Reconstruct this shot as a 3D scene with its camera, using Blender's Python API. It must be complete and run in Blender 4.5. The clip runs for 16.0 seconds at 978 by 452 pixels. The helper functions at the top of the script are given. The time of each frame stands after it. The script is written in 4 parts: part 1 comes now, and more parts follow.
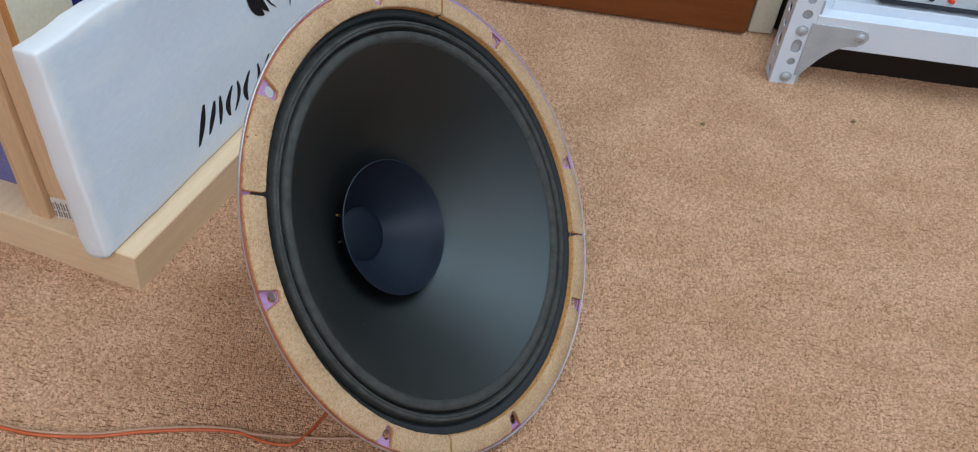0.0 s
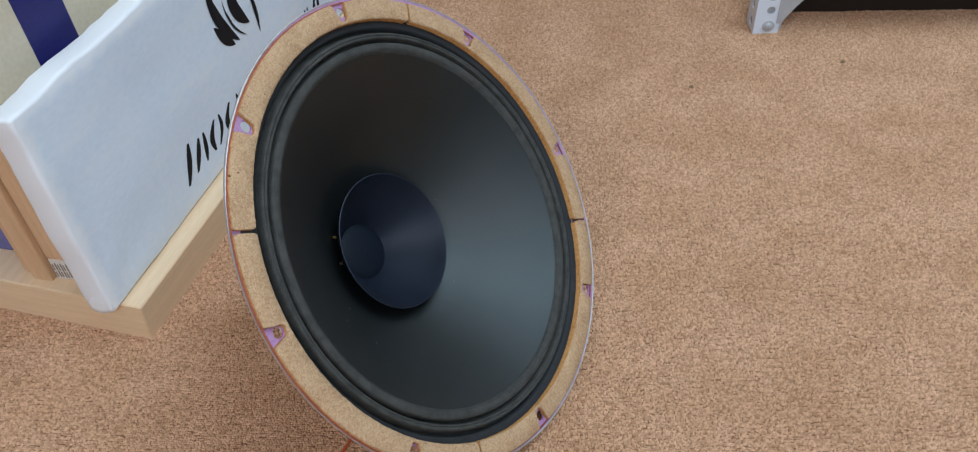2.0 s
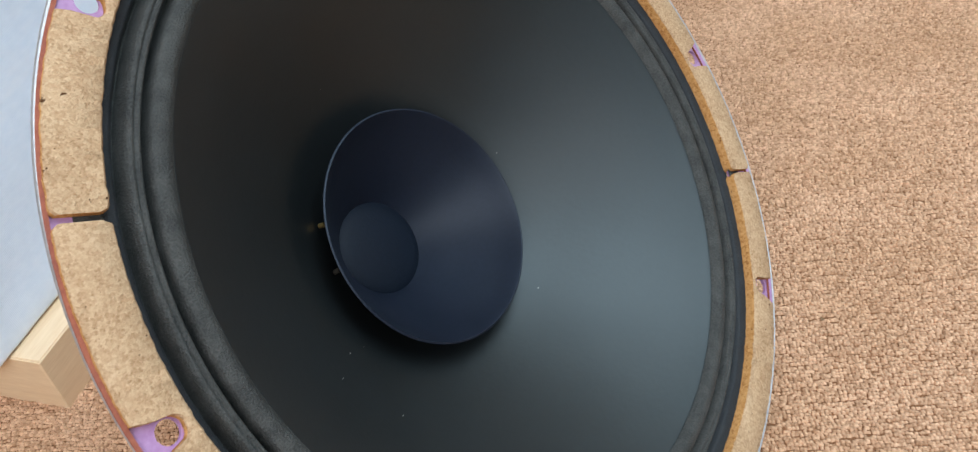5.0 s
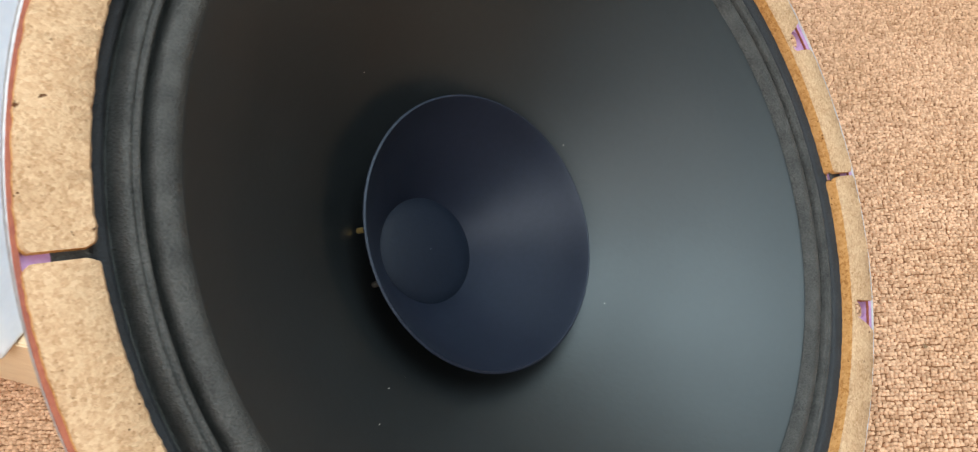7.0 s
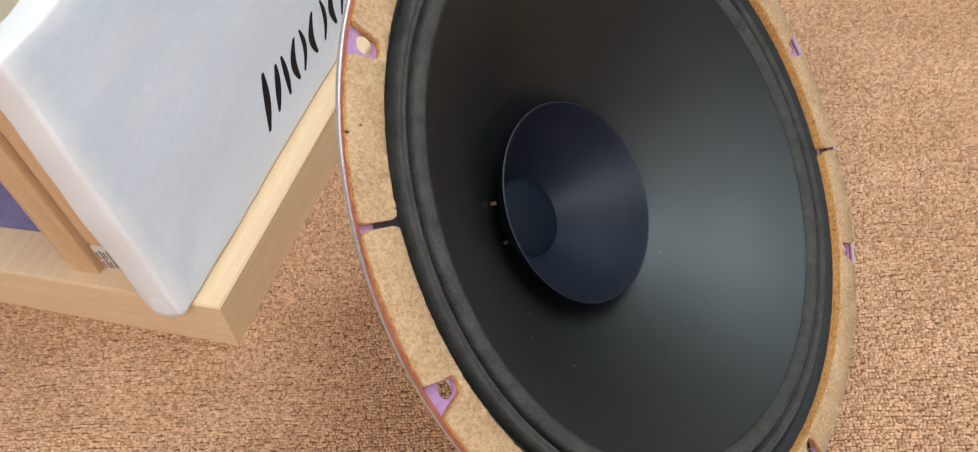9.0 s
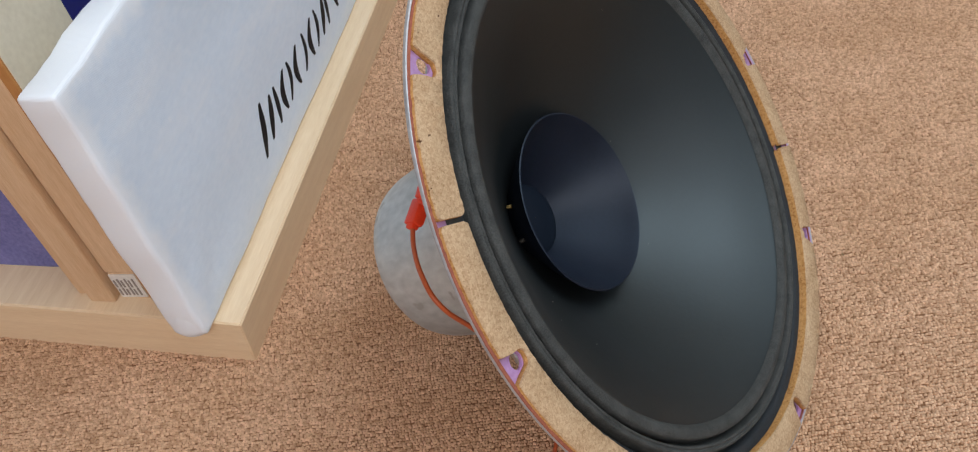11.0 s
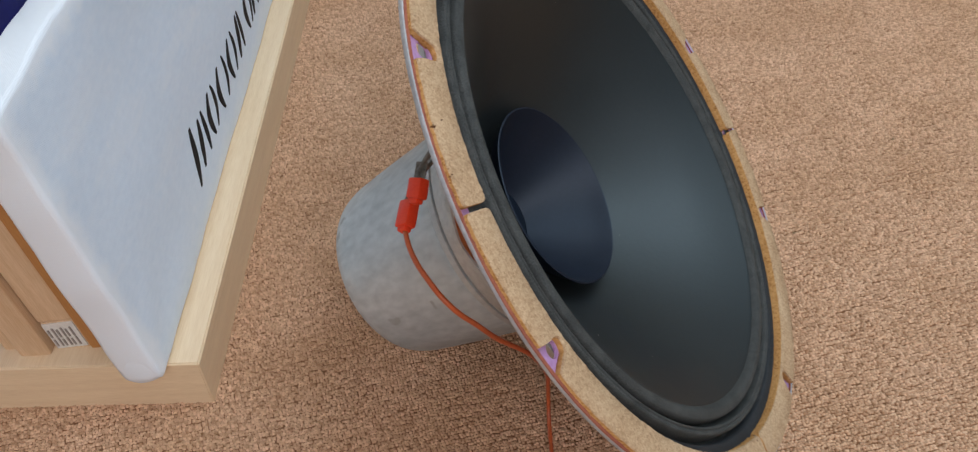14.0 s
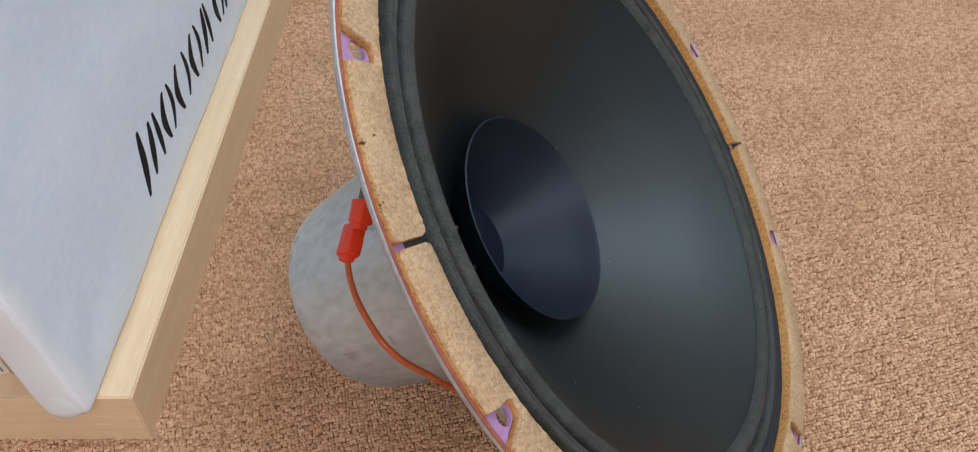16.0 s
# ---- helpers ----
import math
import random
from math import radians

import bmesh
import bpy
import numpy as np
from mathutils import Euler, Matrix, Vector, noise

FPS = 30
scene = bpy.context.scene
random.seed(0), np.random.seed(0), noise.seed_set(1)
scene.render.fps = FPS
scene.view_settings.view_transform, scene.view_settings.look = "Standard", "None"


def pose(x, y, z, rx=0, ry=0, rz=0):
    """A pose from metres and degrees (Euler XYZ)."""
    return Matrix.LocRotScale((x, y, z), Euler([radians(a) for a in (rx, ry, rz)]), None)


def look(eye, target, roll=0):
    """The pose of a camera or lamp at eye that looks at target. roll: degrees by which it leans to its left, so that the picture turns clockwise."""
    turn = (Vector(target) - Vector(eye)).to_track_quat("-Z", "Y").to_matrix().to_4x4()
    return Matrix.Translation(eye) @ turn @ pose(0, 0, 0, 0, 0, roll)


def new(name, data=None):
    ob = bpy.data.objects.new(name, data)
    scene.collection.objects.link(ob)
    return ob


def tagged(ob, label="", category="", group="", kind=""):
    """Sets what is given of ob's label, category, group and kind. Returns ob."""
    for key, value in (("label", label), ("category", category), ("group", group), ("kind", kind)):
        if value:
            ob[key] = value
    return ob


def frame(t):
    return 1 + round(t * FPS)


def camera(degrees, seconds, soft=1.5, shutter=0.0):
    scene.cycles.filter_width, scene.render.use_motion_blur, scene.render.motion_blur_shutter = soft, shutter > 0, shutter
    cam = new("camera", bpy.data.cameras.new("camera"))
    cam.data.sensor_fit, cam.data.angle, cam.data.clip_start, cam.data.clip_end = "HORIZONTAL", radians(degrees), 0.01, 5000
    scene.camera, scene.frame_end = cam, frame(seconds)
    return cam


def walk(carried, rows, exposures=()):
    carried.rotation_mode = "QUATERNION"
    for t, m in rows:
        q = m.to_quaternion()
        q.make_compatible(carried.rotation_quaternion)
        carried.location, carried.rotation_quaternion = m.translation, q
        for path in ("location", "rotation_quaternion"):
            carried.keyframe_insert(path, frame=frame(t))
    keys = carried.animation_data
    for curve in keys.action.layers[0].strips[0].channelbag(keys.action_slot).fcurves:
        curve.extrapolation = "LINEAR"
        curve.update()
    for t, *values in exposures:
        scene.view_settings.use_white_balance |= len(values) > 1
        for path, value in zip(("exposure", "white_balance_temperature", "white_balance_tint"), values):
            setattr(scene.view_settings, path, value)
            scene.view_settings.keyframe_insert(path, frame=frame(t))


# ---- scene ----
cam = camera(55.12, 16.0, soft=1.1, shutter=0.4)
PATH = [
    (0, (0.016, 0.006, 0.528), (0.111, 1.517, -0.779), 7.9),
    (0.5, (0.015, 0.01, 0.533), (0.102, 1.521, -0.774), 7.0),
    (1, (0.017, 0.013, 0.538), (0.095, 1.52, -0.775), 5.2),
    (1.5, (0.022, 0.016, 0.54), (0.097, 1.515, -0.781), 1.9),
    (2, (0.025, 0.018, 0.531), (0.095, 1.508, -0.801), -1.0),
    (2.5, (0.028, 0.03, 0.509), (0.091, 1.527, -0.816), -4.4),
    (3, (0.031, 0.063, 0.454), (0.076, 1.562, -0.869), -6.3),
    (3.5, (0.027, 0.106, 0.406), (0.049, 1.607, -0.915), -7.3),
    (4, (0.02, 0.152, 0.377), (0.007, 1.657, -0.941), -8.0),
    (4.2, (0.023, 0.166, 0.368), (-0.009, 1.671, -0.948), -8.4),
    (6.3, (0.017, 0.271, 0.318), (-0.14, 1.697, -1.074), -8.9),
    (6.5, (0.016, 0.273, 0.319), (-0.151, 1.688, -1.084), -9.0),
    (7, (0.013, 0.271, 0.323), (-0.171, 1.674, -1.09), -9.3),
    (7.5, (0.003, 0.257, 0.339), (-0.2, 1.643, -1.088), -10.1),
    (8, (0.005, 0.246, 0.348), (-0.201, 1.617, -1.093), -10.6),
    (8.5, (-0.016, 0.22, 0.377), (-0.212, 1.578, -1.078), -11.1),
    (9, (-0.04, 0.193, 0.411), (-0.129, 1.549, -1.056), -8.7),
    (9.2, (-0.049, 0.186, 0.422), (-0.114, 1.542, -1.047), -8.5),
    (11.3, (-0.099, 0.154, 0.44), (0.048, 1.538, -0.997), -5.3),
    (11.5, (-0.101, 0.15, 0.438), (0.057, 1.537, -0.995), -5.1),
    (12, (-0.104, 0.136, 0.434), (0.098, 1.536, -0.981), -4.4),
    (12.5, (-0.104, 0.129, 0.426), (0.144, 1.537, -0.973), -4.3),
    (13, (-0.12, 0.125, 0.43), (0.178, 1.517, -0.975), -4.0),
    (13.5, (-0.126, 0.143, 0.431), (0.26, 1.518, -0.97), -2.8),
    (14, (-0.151, 0.171, 0.417), (0.271, 1.538, -0.981), -2.5),
    (14.5, (-0.154, 0.19, 0.406), (0.252, 1.563, -0.991), -2.7),
    (15, (-0.13, 0.209, 0.384), (0.265, 1.583, -1.015), -2.6),
    (15.5, (-0.119, 0.215, 0.38), (0.267, 1.592, -1.018), -2.6),
    (16, (-0.115, 0.21, 0.385), (0.265, 1.589, -1.013), -2.6),
]
EXPOSURES = [(0, -0.06, 6500, 12), (3, -0.07, 6550, 12), (4.2, 0.12, 6600, 12), (6.3, 0.74, 7150, 13), (7.5, 0.63, 7500, 15), (8.5, 0.45, 7850, 17), (9.2, 0.27, 7600, 17), (11.3, 0.0, 7000, 16), (14.5, -0.08, 6800, 14), (16, 0.05, 7050, 17)]
walk(cam, [(t, look(eye, target, roll)) for t, eye, target, roll in PATH], EXPOSURES)

# world and lights; the window and the ceiling panel are both added, unseen
world = bpy.data.worlds.new("sky")
scene.world = world
world.use_nodes = True
_wn, _wl = world.node_tree.nodes, world.node_tree.links
_sky = _wn.new("ShaderNodeTexSky")
_sky.sky_type, _sky.sun_disc = "NISHITA", False
_sky.sun_elevation, _sky.sun_rotation = radians(40), radians(150)
_wn["Background"].inputs["Strength"].default_value = 0.12
_wl.new(_sky.outputs["Color"], _wn["Background"].inputs["Color"])


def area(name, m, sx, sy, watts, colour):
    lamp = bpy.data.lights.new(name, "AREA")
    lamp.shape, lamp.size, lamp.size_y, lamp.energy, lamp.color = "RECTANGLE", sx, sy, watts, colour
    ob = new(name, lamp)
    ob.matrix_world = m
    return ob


# fill light in the opening of an added, unseen window behind the camera
area("added_window_fill", look((-0.3, -1.33, 1.62), (-0.1, 0.6, 0.7)), 2.0, 1.3, 32.0, (0.885, 0.92, 0.965))
# added, unseen ceiling panel: cool overhead light, sized for the cone's broad sheen
area("added_panel_light", pose(1.0, 0.30, 2.425), 1.30, 2.05, 51.5, (0.645, 0.85, 1.0))


# ---- materials ----
def node_mat(name):
    m = bpy.data.materials.new(name)
    m.use_nodes = True
    return m, m.node_tree.nodes, m.node_tree.links, m.node_tree.nodes["Principled BSDF"]


def rgba(c):
    return (*c, 1.0)


def surface(name, a, b, rough=0.6, metal=0.0, coarse=8.0, fine=200.0, bump=0.2, depth=0.0005, stretch=(1, 1, 1), fleck=None, fleck_at=0.62, fleck_scale=0.0, per_island=0.0, per_object=0.0, spec=0.5, rough_var=0.12):
    """Two colours mixed at two scales, with a fine relief; fleck: a third colour in small spots."""
    m, n, l, p = node_mat(name)
    co = n.new("ShaderNodeTexCoord")
    mp = n.new("ShaderNodeMapping")
    mp.inputs["Scale"].default_value = stretch
    l.new(co.outputs["Object"], mp.inputs["Vector"])
    big, small = n.new("ShaderNodeTexNoise"), n.new("ShaderNodeTexNoise")
    for node, scale, detail in ((big, coarse, 4), (small, fine, 5)):
        node.inputs["Scale"].default_value, node.inputs["Detail"].default_value = scale, detail
        l.new(mp.outputs["Vector"], node.inputs["Vector"])
    mix = n.new("ShaderNodeMath")
    mix.operation = "ADD"
    half = n.new("ShaderNodeMath")
    half.operation = "MULTIPLY"
    half.inputs[1].default_value = 0.5
    l.new(big.outputs["Fac"], mix.inputs[0]), l.new(small.outputs["Fac"], mix.inputs[1])
    l.new(mix.outputs[0], half.inputs[0])
    last = half.outputs[0]
    for amount, kind in ((per_island, "island"), (per_object, "object")):
        if amount:
            src = n.new("ShaderNodeNewGeometry") if kind == "island" else n.new("ShaderNodeObjectInfo")
            out = src.outputs["Random Per Island"] if kind == "island" else src.outputs["Random"]
            mad = n.new("ShaderNodeMath")
            mad.operation = "MULTIPLY_ADD"
            mad.inputs[1].default_value = amount
            l.new(out, mad.inputs[0]), l.new(last, mad.inputs[2])
            sub = n.new("ShaderNodeMath")
            sub.operation = "SUBTRACT"
            sub.inputs[1].default_value = amount / 2
            l.new(mad.outputs[0], sub.inputs[0])
            last = sub.outputs[0]
    ramp = n.new("ShaderNodeValToRGB")
    ramp.color_ramp.elements[0].position, ramp.color_ramp.elements[1].position = 0.34, 0.66
    ramp.color_ramp.elements[0].color, ramp.color_ramp.elements[1].color = rgba(a), rgba(b)
    l.new(last, ramp.inputs["Fac"])
    colour = ramp.outputs["Color"]
    if fleck:
        spot = n.new("ShaderNodeTexNoise")
        spot.inputs["Scale"].default_value, spot.inputs["Detail"].default_value = fleck_scale or fine * 0.55, 2
        l.new(co.outputs["Object"], spot.inputs["Vector"])
        cut = n.new("ShaderNodeValToRGB")
        cut.color_ramp.elements[0].position, cut.color_ramp.elements[1].position = fleck_at, fleck_at + 0.04
        l.new(spot.outputs["Fac"], cut.inputs["Fac"])
        mx = n.new("ShaderNodeMixRGB")
        mx.inputs["Color2"].default_value = rgba(fleck)
        l.new(cut.outputs["Color"], mx.inputs["Fac"]), l.new(colour, mx.inputs["Color1"])
        colour = mx.outputs["Color"]
    l.new(colour, p.inputs["Base Color"])
    rr = n.new("ShaderNodeMapRange")
    rr.inputs["To Min"].default_value, rr.inputs["To Max"].default_value = rough - rough_var, rough + rough_var
    l.new(big.outputs["Fac"], rr.inputs["Value"]), l.new(rr.outputs["Result"], p.inputs["Roughness"])
    p.inputs["Metallic"].default_value = metal
    p.inputs["Specular IOR Level"].default_value = spec
    if bump:
        bp = n.new("ShaderNodeBump")
        bp.inputs["Strength"].default_value, bp.inputs["Distance"].default_value = bump, depth
        l.new(small.outputs["Fac"], bp.inputs["Height"]), l.new(bp.outputs["Normal"], p.inputs["Normal"])
    return m


def woven(name, a, b, rough, scale, bump, depth, spec=0.5, coarse=6.0, lumps=0.0, **more):
    """A cloth: crossing threads as relief over a slowly varying colour."""
    m = surface(name, a, b, rough, coarse=coarse, fine=coarse * 25, bump=0.0, spec=spec, **more)
    n, l, p = m.node_tree.nodes, m.node_tree.links, m.node_tree.nodes["Principled BSDF"]
    co = n.new("ShaderNodeTexCoord")
    waves = []
    for axis in ("X", "Y", "Z"):
        w = n.new("ShaderNodeTexWave")
        w.bands_direction = axis
        w.inputs["Scale"].default_value, w.inputs["Distortion"].default_value, w.inputs["Detail Scale"].default_value = scale, 0.6, 2.0
        l.new(co.outputs["Object"], w.inputs["Vector"])
        waves.append(w.outputs["Fac"])
    s1, s2 = n.new("ShaderNodeMath"), n.new("ShaderNodeMath")
    l.new(waves[0], s1.inputs[0]), l.new(waves[1], s1.inputs[1])
    l.new(s1.outputs[0], s2.inputs[0]), l.new(waves[2], s2.inputs[1])
    slubs, s3 = n.new("ShaderNodeTexNoise"), n.new("ShaderNodeMath")
    slubs.inputs["Scale"].default_value, slubs.inputs["Detail"].default_value = 170, 3
    s3.operation = "MULTIPLY_ADD"
    s3.inputs[1].default_value = lumps
    l.new(co.outputs["Object"], slubs.inputs["Vector"])
    l.new(slubs.outputs["Fac"], s3.inputs[0]), l.new(s2.outputs[0], s3.inputs[2])
    bp = n.new("ShaderNodeBump")
    bp.inputs["Strength"].default_value, bp.inputs["Distance"].default_value = bump, depth
    l.new(s3.outputs[0], bp.inputs["Height"]), l.new(bp.outputs["Normal"], p.inputs["Normal"])
    return m


CARPET_BASE = surface("carpet_weave", (0.36, 0.195, 0.11), (0.56, 0.335, 0.205), 0.95, coarse=5, fine=420, bump=0.9, depth=0.002, spec=0.1)
# darker than the carpet itself: shade between the loops, put into the colour
CARPET_GAP_SHADE = surface("carpet_gap_shade", (0.185, 0.088, 0.044), (0.29, 0.145, 0.076), 0.95, coarse=30, fine=420, bump=0.9, depth=0.002, spec=0.1)
CARPET_LOOP = surface("carpet_loops", (0.44, 0.252, 0.146), (0.78, 0.505, 0.328), 0.92, coarse=330, fine=800, bump=0.35, depth=0.0003, per_island=0.24, spec=0.15)


def granular(name, dark, mid, light, grain, pit):
    """Pressed cork: chips of differing tone side by side, small pits, rough relief."""
    m, n, l, p = node_mat(name)
    co = n.new("ShaderNodeTexCoord")
    chips, big, small, pits = n.new("ShaderNodeTexVoronoi"), n.new("ShaderNodeTexNoise"), n.new("ShaderNodeTexNoise"), n.new("ShaderNodeTexNoise")
    warp = n.new("ShaderNodeMixRGB")
    warp.blend_type = "ADD"
    warp.inputs["Fac"].default_value = 0.0012
    for node, scale, detail in ((big, 55, 3), (small, 1500, 4), (pits, 400, 2)):
        node.inputs["Scale"].default_value, node.inputs["Detail"].default_value = scale, detail
        l.new(co.outputs["Object"], node.inputs["Vector"])
    l.new(co.outputs["Object"], warp.inputs["Color1"]), l.new(small.outputs["Color"], warp.inputs["Color2"])
    chips.inputs["Scale"].default_value = grain
    l.new(warp.outputs["Color"], chips.inputs["Vector"])
    tone = n.new("ShaderNodeSeparateColor")
    l.new(chips.outputs["Color"], tone.inputs["Color"])
    mix = n.new("ShaderNodeMixRGB")
    mix.inputs["Fac"].default_value = 0.6
    l.new(tone.outputs[0], mix.inputs["Color1"]), l.new(small.outputs["Fac"], mix.inputs["Color2"])
    mix2 = n.new("ShaderNodeMixRGB")
    mix2.inputs["Fac"].default_value = 0.30
    l.new(mix.outputs["Color"], mix2.inputs["Color1"]), l.new(big.outputs["Fac"], mix2.inputs["Color2"])
    ramp = n.new("ShaderNodeValToRGB")
    e = ramp.color_ramp.elements
    e[0].position, e[1].position = 0.22, 0.72
    e[0].color, e[1].color = rgba(dark), rgba(light)
    e.new(0.42).color = rgba(mid)
    l.new(mix2.outputs["Color"], ramp.inputs["Fac"])
    cut = n.new("ShaderNodeValToRGB")
    cut.color_ramp.elements[0].position, cut.color_ramp.elements[1].position = 0.72, 0.76
    l.new(pits.outputs["Fac"], cut.inputs["Fac"])
    mx = n.new("ShaderNodeMixRGB")
    mx.inputs["Color2"].default_value = rgba(pit)
    l.new(cut.outputs["Color"], mx.inputs["Fac"]), l.new(ramp.outputs["Color"], mx.inputs["Color1"])
    l.new(mx.outputs["Color"], p.inputs["Base Color"])
    sub = n.new("ShaderNodeMath")
    sub.operation = "SUBTRACT"
    l.new(mix.outputs["Color"], sub.inputs[0]), l.new(cut.outputs["Color"], sub.inputs[1])
    bp = n.new("ShaderNodeBump")
    bp.inputs["Strength"].default_value, bp.inputs["Distance"].default_value = 0.9, 0.0007
    l.new(sub.outputs[0], bp.inputs["Height"]), l.new(bp.outputs["Normal"], p.inputs["Normal"])
    p.inputs["Roughness"].default_value, p.inputs["Specular IOR Level"].default_value = 0.88, 0.2
    return m


def patches(m, scale, low, high):
    """Slow patches of a lighter and a darker tone over a material."""
    n, l, p = m.node_tree.nodes, m.node_tree.links, m.node_tree.nodes["Principled BSDF"]
    co, cloud, ramp, mx = n.new("ShaderNodeTexCoord"), n.new("ShaderNodeTexNoise"), n.new("ShaderNodeValToRGB"), n.new("ShaderNodeMixRGB")
    cloud.inputs["Scale"].default_value, cloud.inputs["Detail"].default_value = scale, 5
    l.new(co.outputs["Object"], cloud.inputs["Vector"]), l.new(cloud.outputs["Fac"], ramp.inputs["Fac"])
    ramp.color_ramp.elements[0].position, ramp.color_ramp.elements[1].position = 0.36, 0.64
    ramp.color_ramp.elements[0].color, ramp.color_ramp.elements[1].color = rgba(low), rgba(high)
    mx.blend_type = "MULTIPLY"
    mx.inputs["Fac"].default_value = 1.0
    l.new(p.inputs["Base Color"].links[0].from_socket, mx.inputs["Color1"]), l.new(ramp.outputs["Color"], mx.inputs["Color2"])
    l.new(mx.outputs["Color"], p.inputs["Base Color"])


patches(CARPET_LOOP, 16, (0.90, 0.865, 0.83), (1.03, 1.03, 1.05))

CORK = granular("cork", (0.31, 0.172, 0.083), (0.50, 0.315, 0.178), (0.655, 0.455, 0.283), 1250, (0.12, 0.05, 0.02))
CORK_CUT = granular("cork_cut_edge", (0.26, 0.095, 0.025), (0.50, 0.235, 0.075), (0.66, 0.36, 0.14), 1000, (0.13, 0.045, 0.014))
FLANGE = surface("lilac_primer", (0.36, 0.17, 0.36), (0.50, 0.31, 0.52), 0.55, coarse=40, fine=500, bump=0.3, depth=0.0002)
RIM = surface("worn_rim_steel", (0.36, 0.345, 0.35), (0.54, 0.525, 0.53), 0.42, 0.45, coarse=45, fine=500, bump=0.15, depth=0.0002)
RUST = surface("rusty_cork_edge", (0.22, 0.055, 0.034), (0.36, 0.11, 0.06), 0.8, coarse=60, fine=700, bump=0.5)
BASKET = surface("basket_steel", (0.46, 0.46, 0.445), (0.64, 0.64, 0.62), 0.42, 0.5, coarse=25, fine=300, bump=0.1, depth=0.0002)
POT = surface("zinc_pot", (0.42, 0.45, 0.45), (0.63, 0.66, 0.655), 0.45, 0.35, coarse=26, fine=210, bump=0.16, depth=0.0003, fleck=(0.40, 0.41, 0.395), fleck_at=0.68, fleck_scale=75, stretch=(1, 1, 0.6))
CONE = surface("black_cone_paper", (0.0028, 0.0038, 0.0045), (0.0052, 0.0068, 0.0075), 0.51, coarse=17, fine=420, bump=0.2, depth=0.0003, rough_var=0.09, spec=0.72)
CONE_BACK = surface("brown_paper", (0.66, 0.23, 0.08), (0.80, 0.32, 0.12), 0.9, coarse=20, fine=300)
SURROUND = surface("surround_cloth", (0.024, 0.026, 0.025), (0.076, 0.077, 0.072), 0.75, coarse=160, fine=1500, bump=0.9, depth=0.0007, spec=0.35)
LAND = surface("doped_cloth", (0.012, 0.0145, 0.017), (0.026, 0.030, 0.034), 0.65, coarse=160, fine=1500, bump=0.7, depth=0.0005, spec=0.35)
WHIZZER = woven("whizzer_paper", (0.0055, 0.0085, 0.0165), (0.0088, 0.0125, 0.0245), 0.50, 520, 0.05, 0.0002, coarse=22, spec=0.40)
CAP = surface("cap_cloth", (0.0038, 0.0075, 0.0145), (0.0062, 0.0108, 0.0205), 0.62, coarse=30, fine=700, bump=0.2, spec=0.22)
BRASS = surface("brass", (0.55, 0.36, 0.12), (0.8, 0.58, 0.25), 0.35, 0.9, coarse=80, fine=400)
TIN = surface("tinned_tag", (0.09, 0.075, 0.06), (0.26, 0.235, 0.20), 0.45, 0.8, coarse=120, fine=600)
RED_PLASTIC = surface("red_plastic", (0.80, 0.045, 0.014), (0.90, 0.075, 0.026), 0.38, coarse=120, fine=700, bump=0.1, depth=0.0002)
RED_WIRE = surface("brown_red_insulation", (0.47, 0.085, 0.024), (0.60, 0.13, 0.042), 0.4, coarse=60, fine=500, bump=0.05)
PALE_WIRE = surface("pale_insulation", (0.38, 0.20, 0.12), (0.52, 0.32, 0.21), 0.35, coarse=60, fine=500, bump=0.05)
CANVAS = woven("primed_canvas", (0.65, 0.745, 0.855), (0.73, 0.815, 0.91), 0.42, 390, 0.16, 0.0004, coarse=9.0, lumps=7.0, stretch=(1.0, 0.6, 1.4), rough_var=0.16)


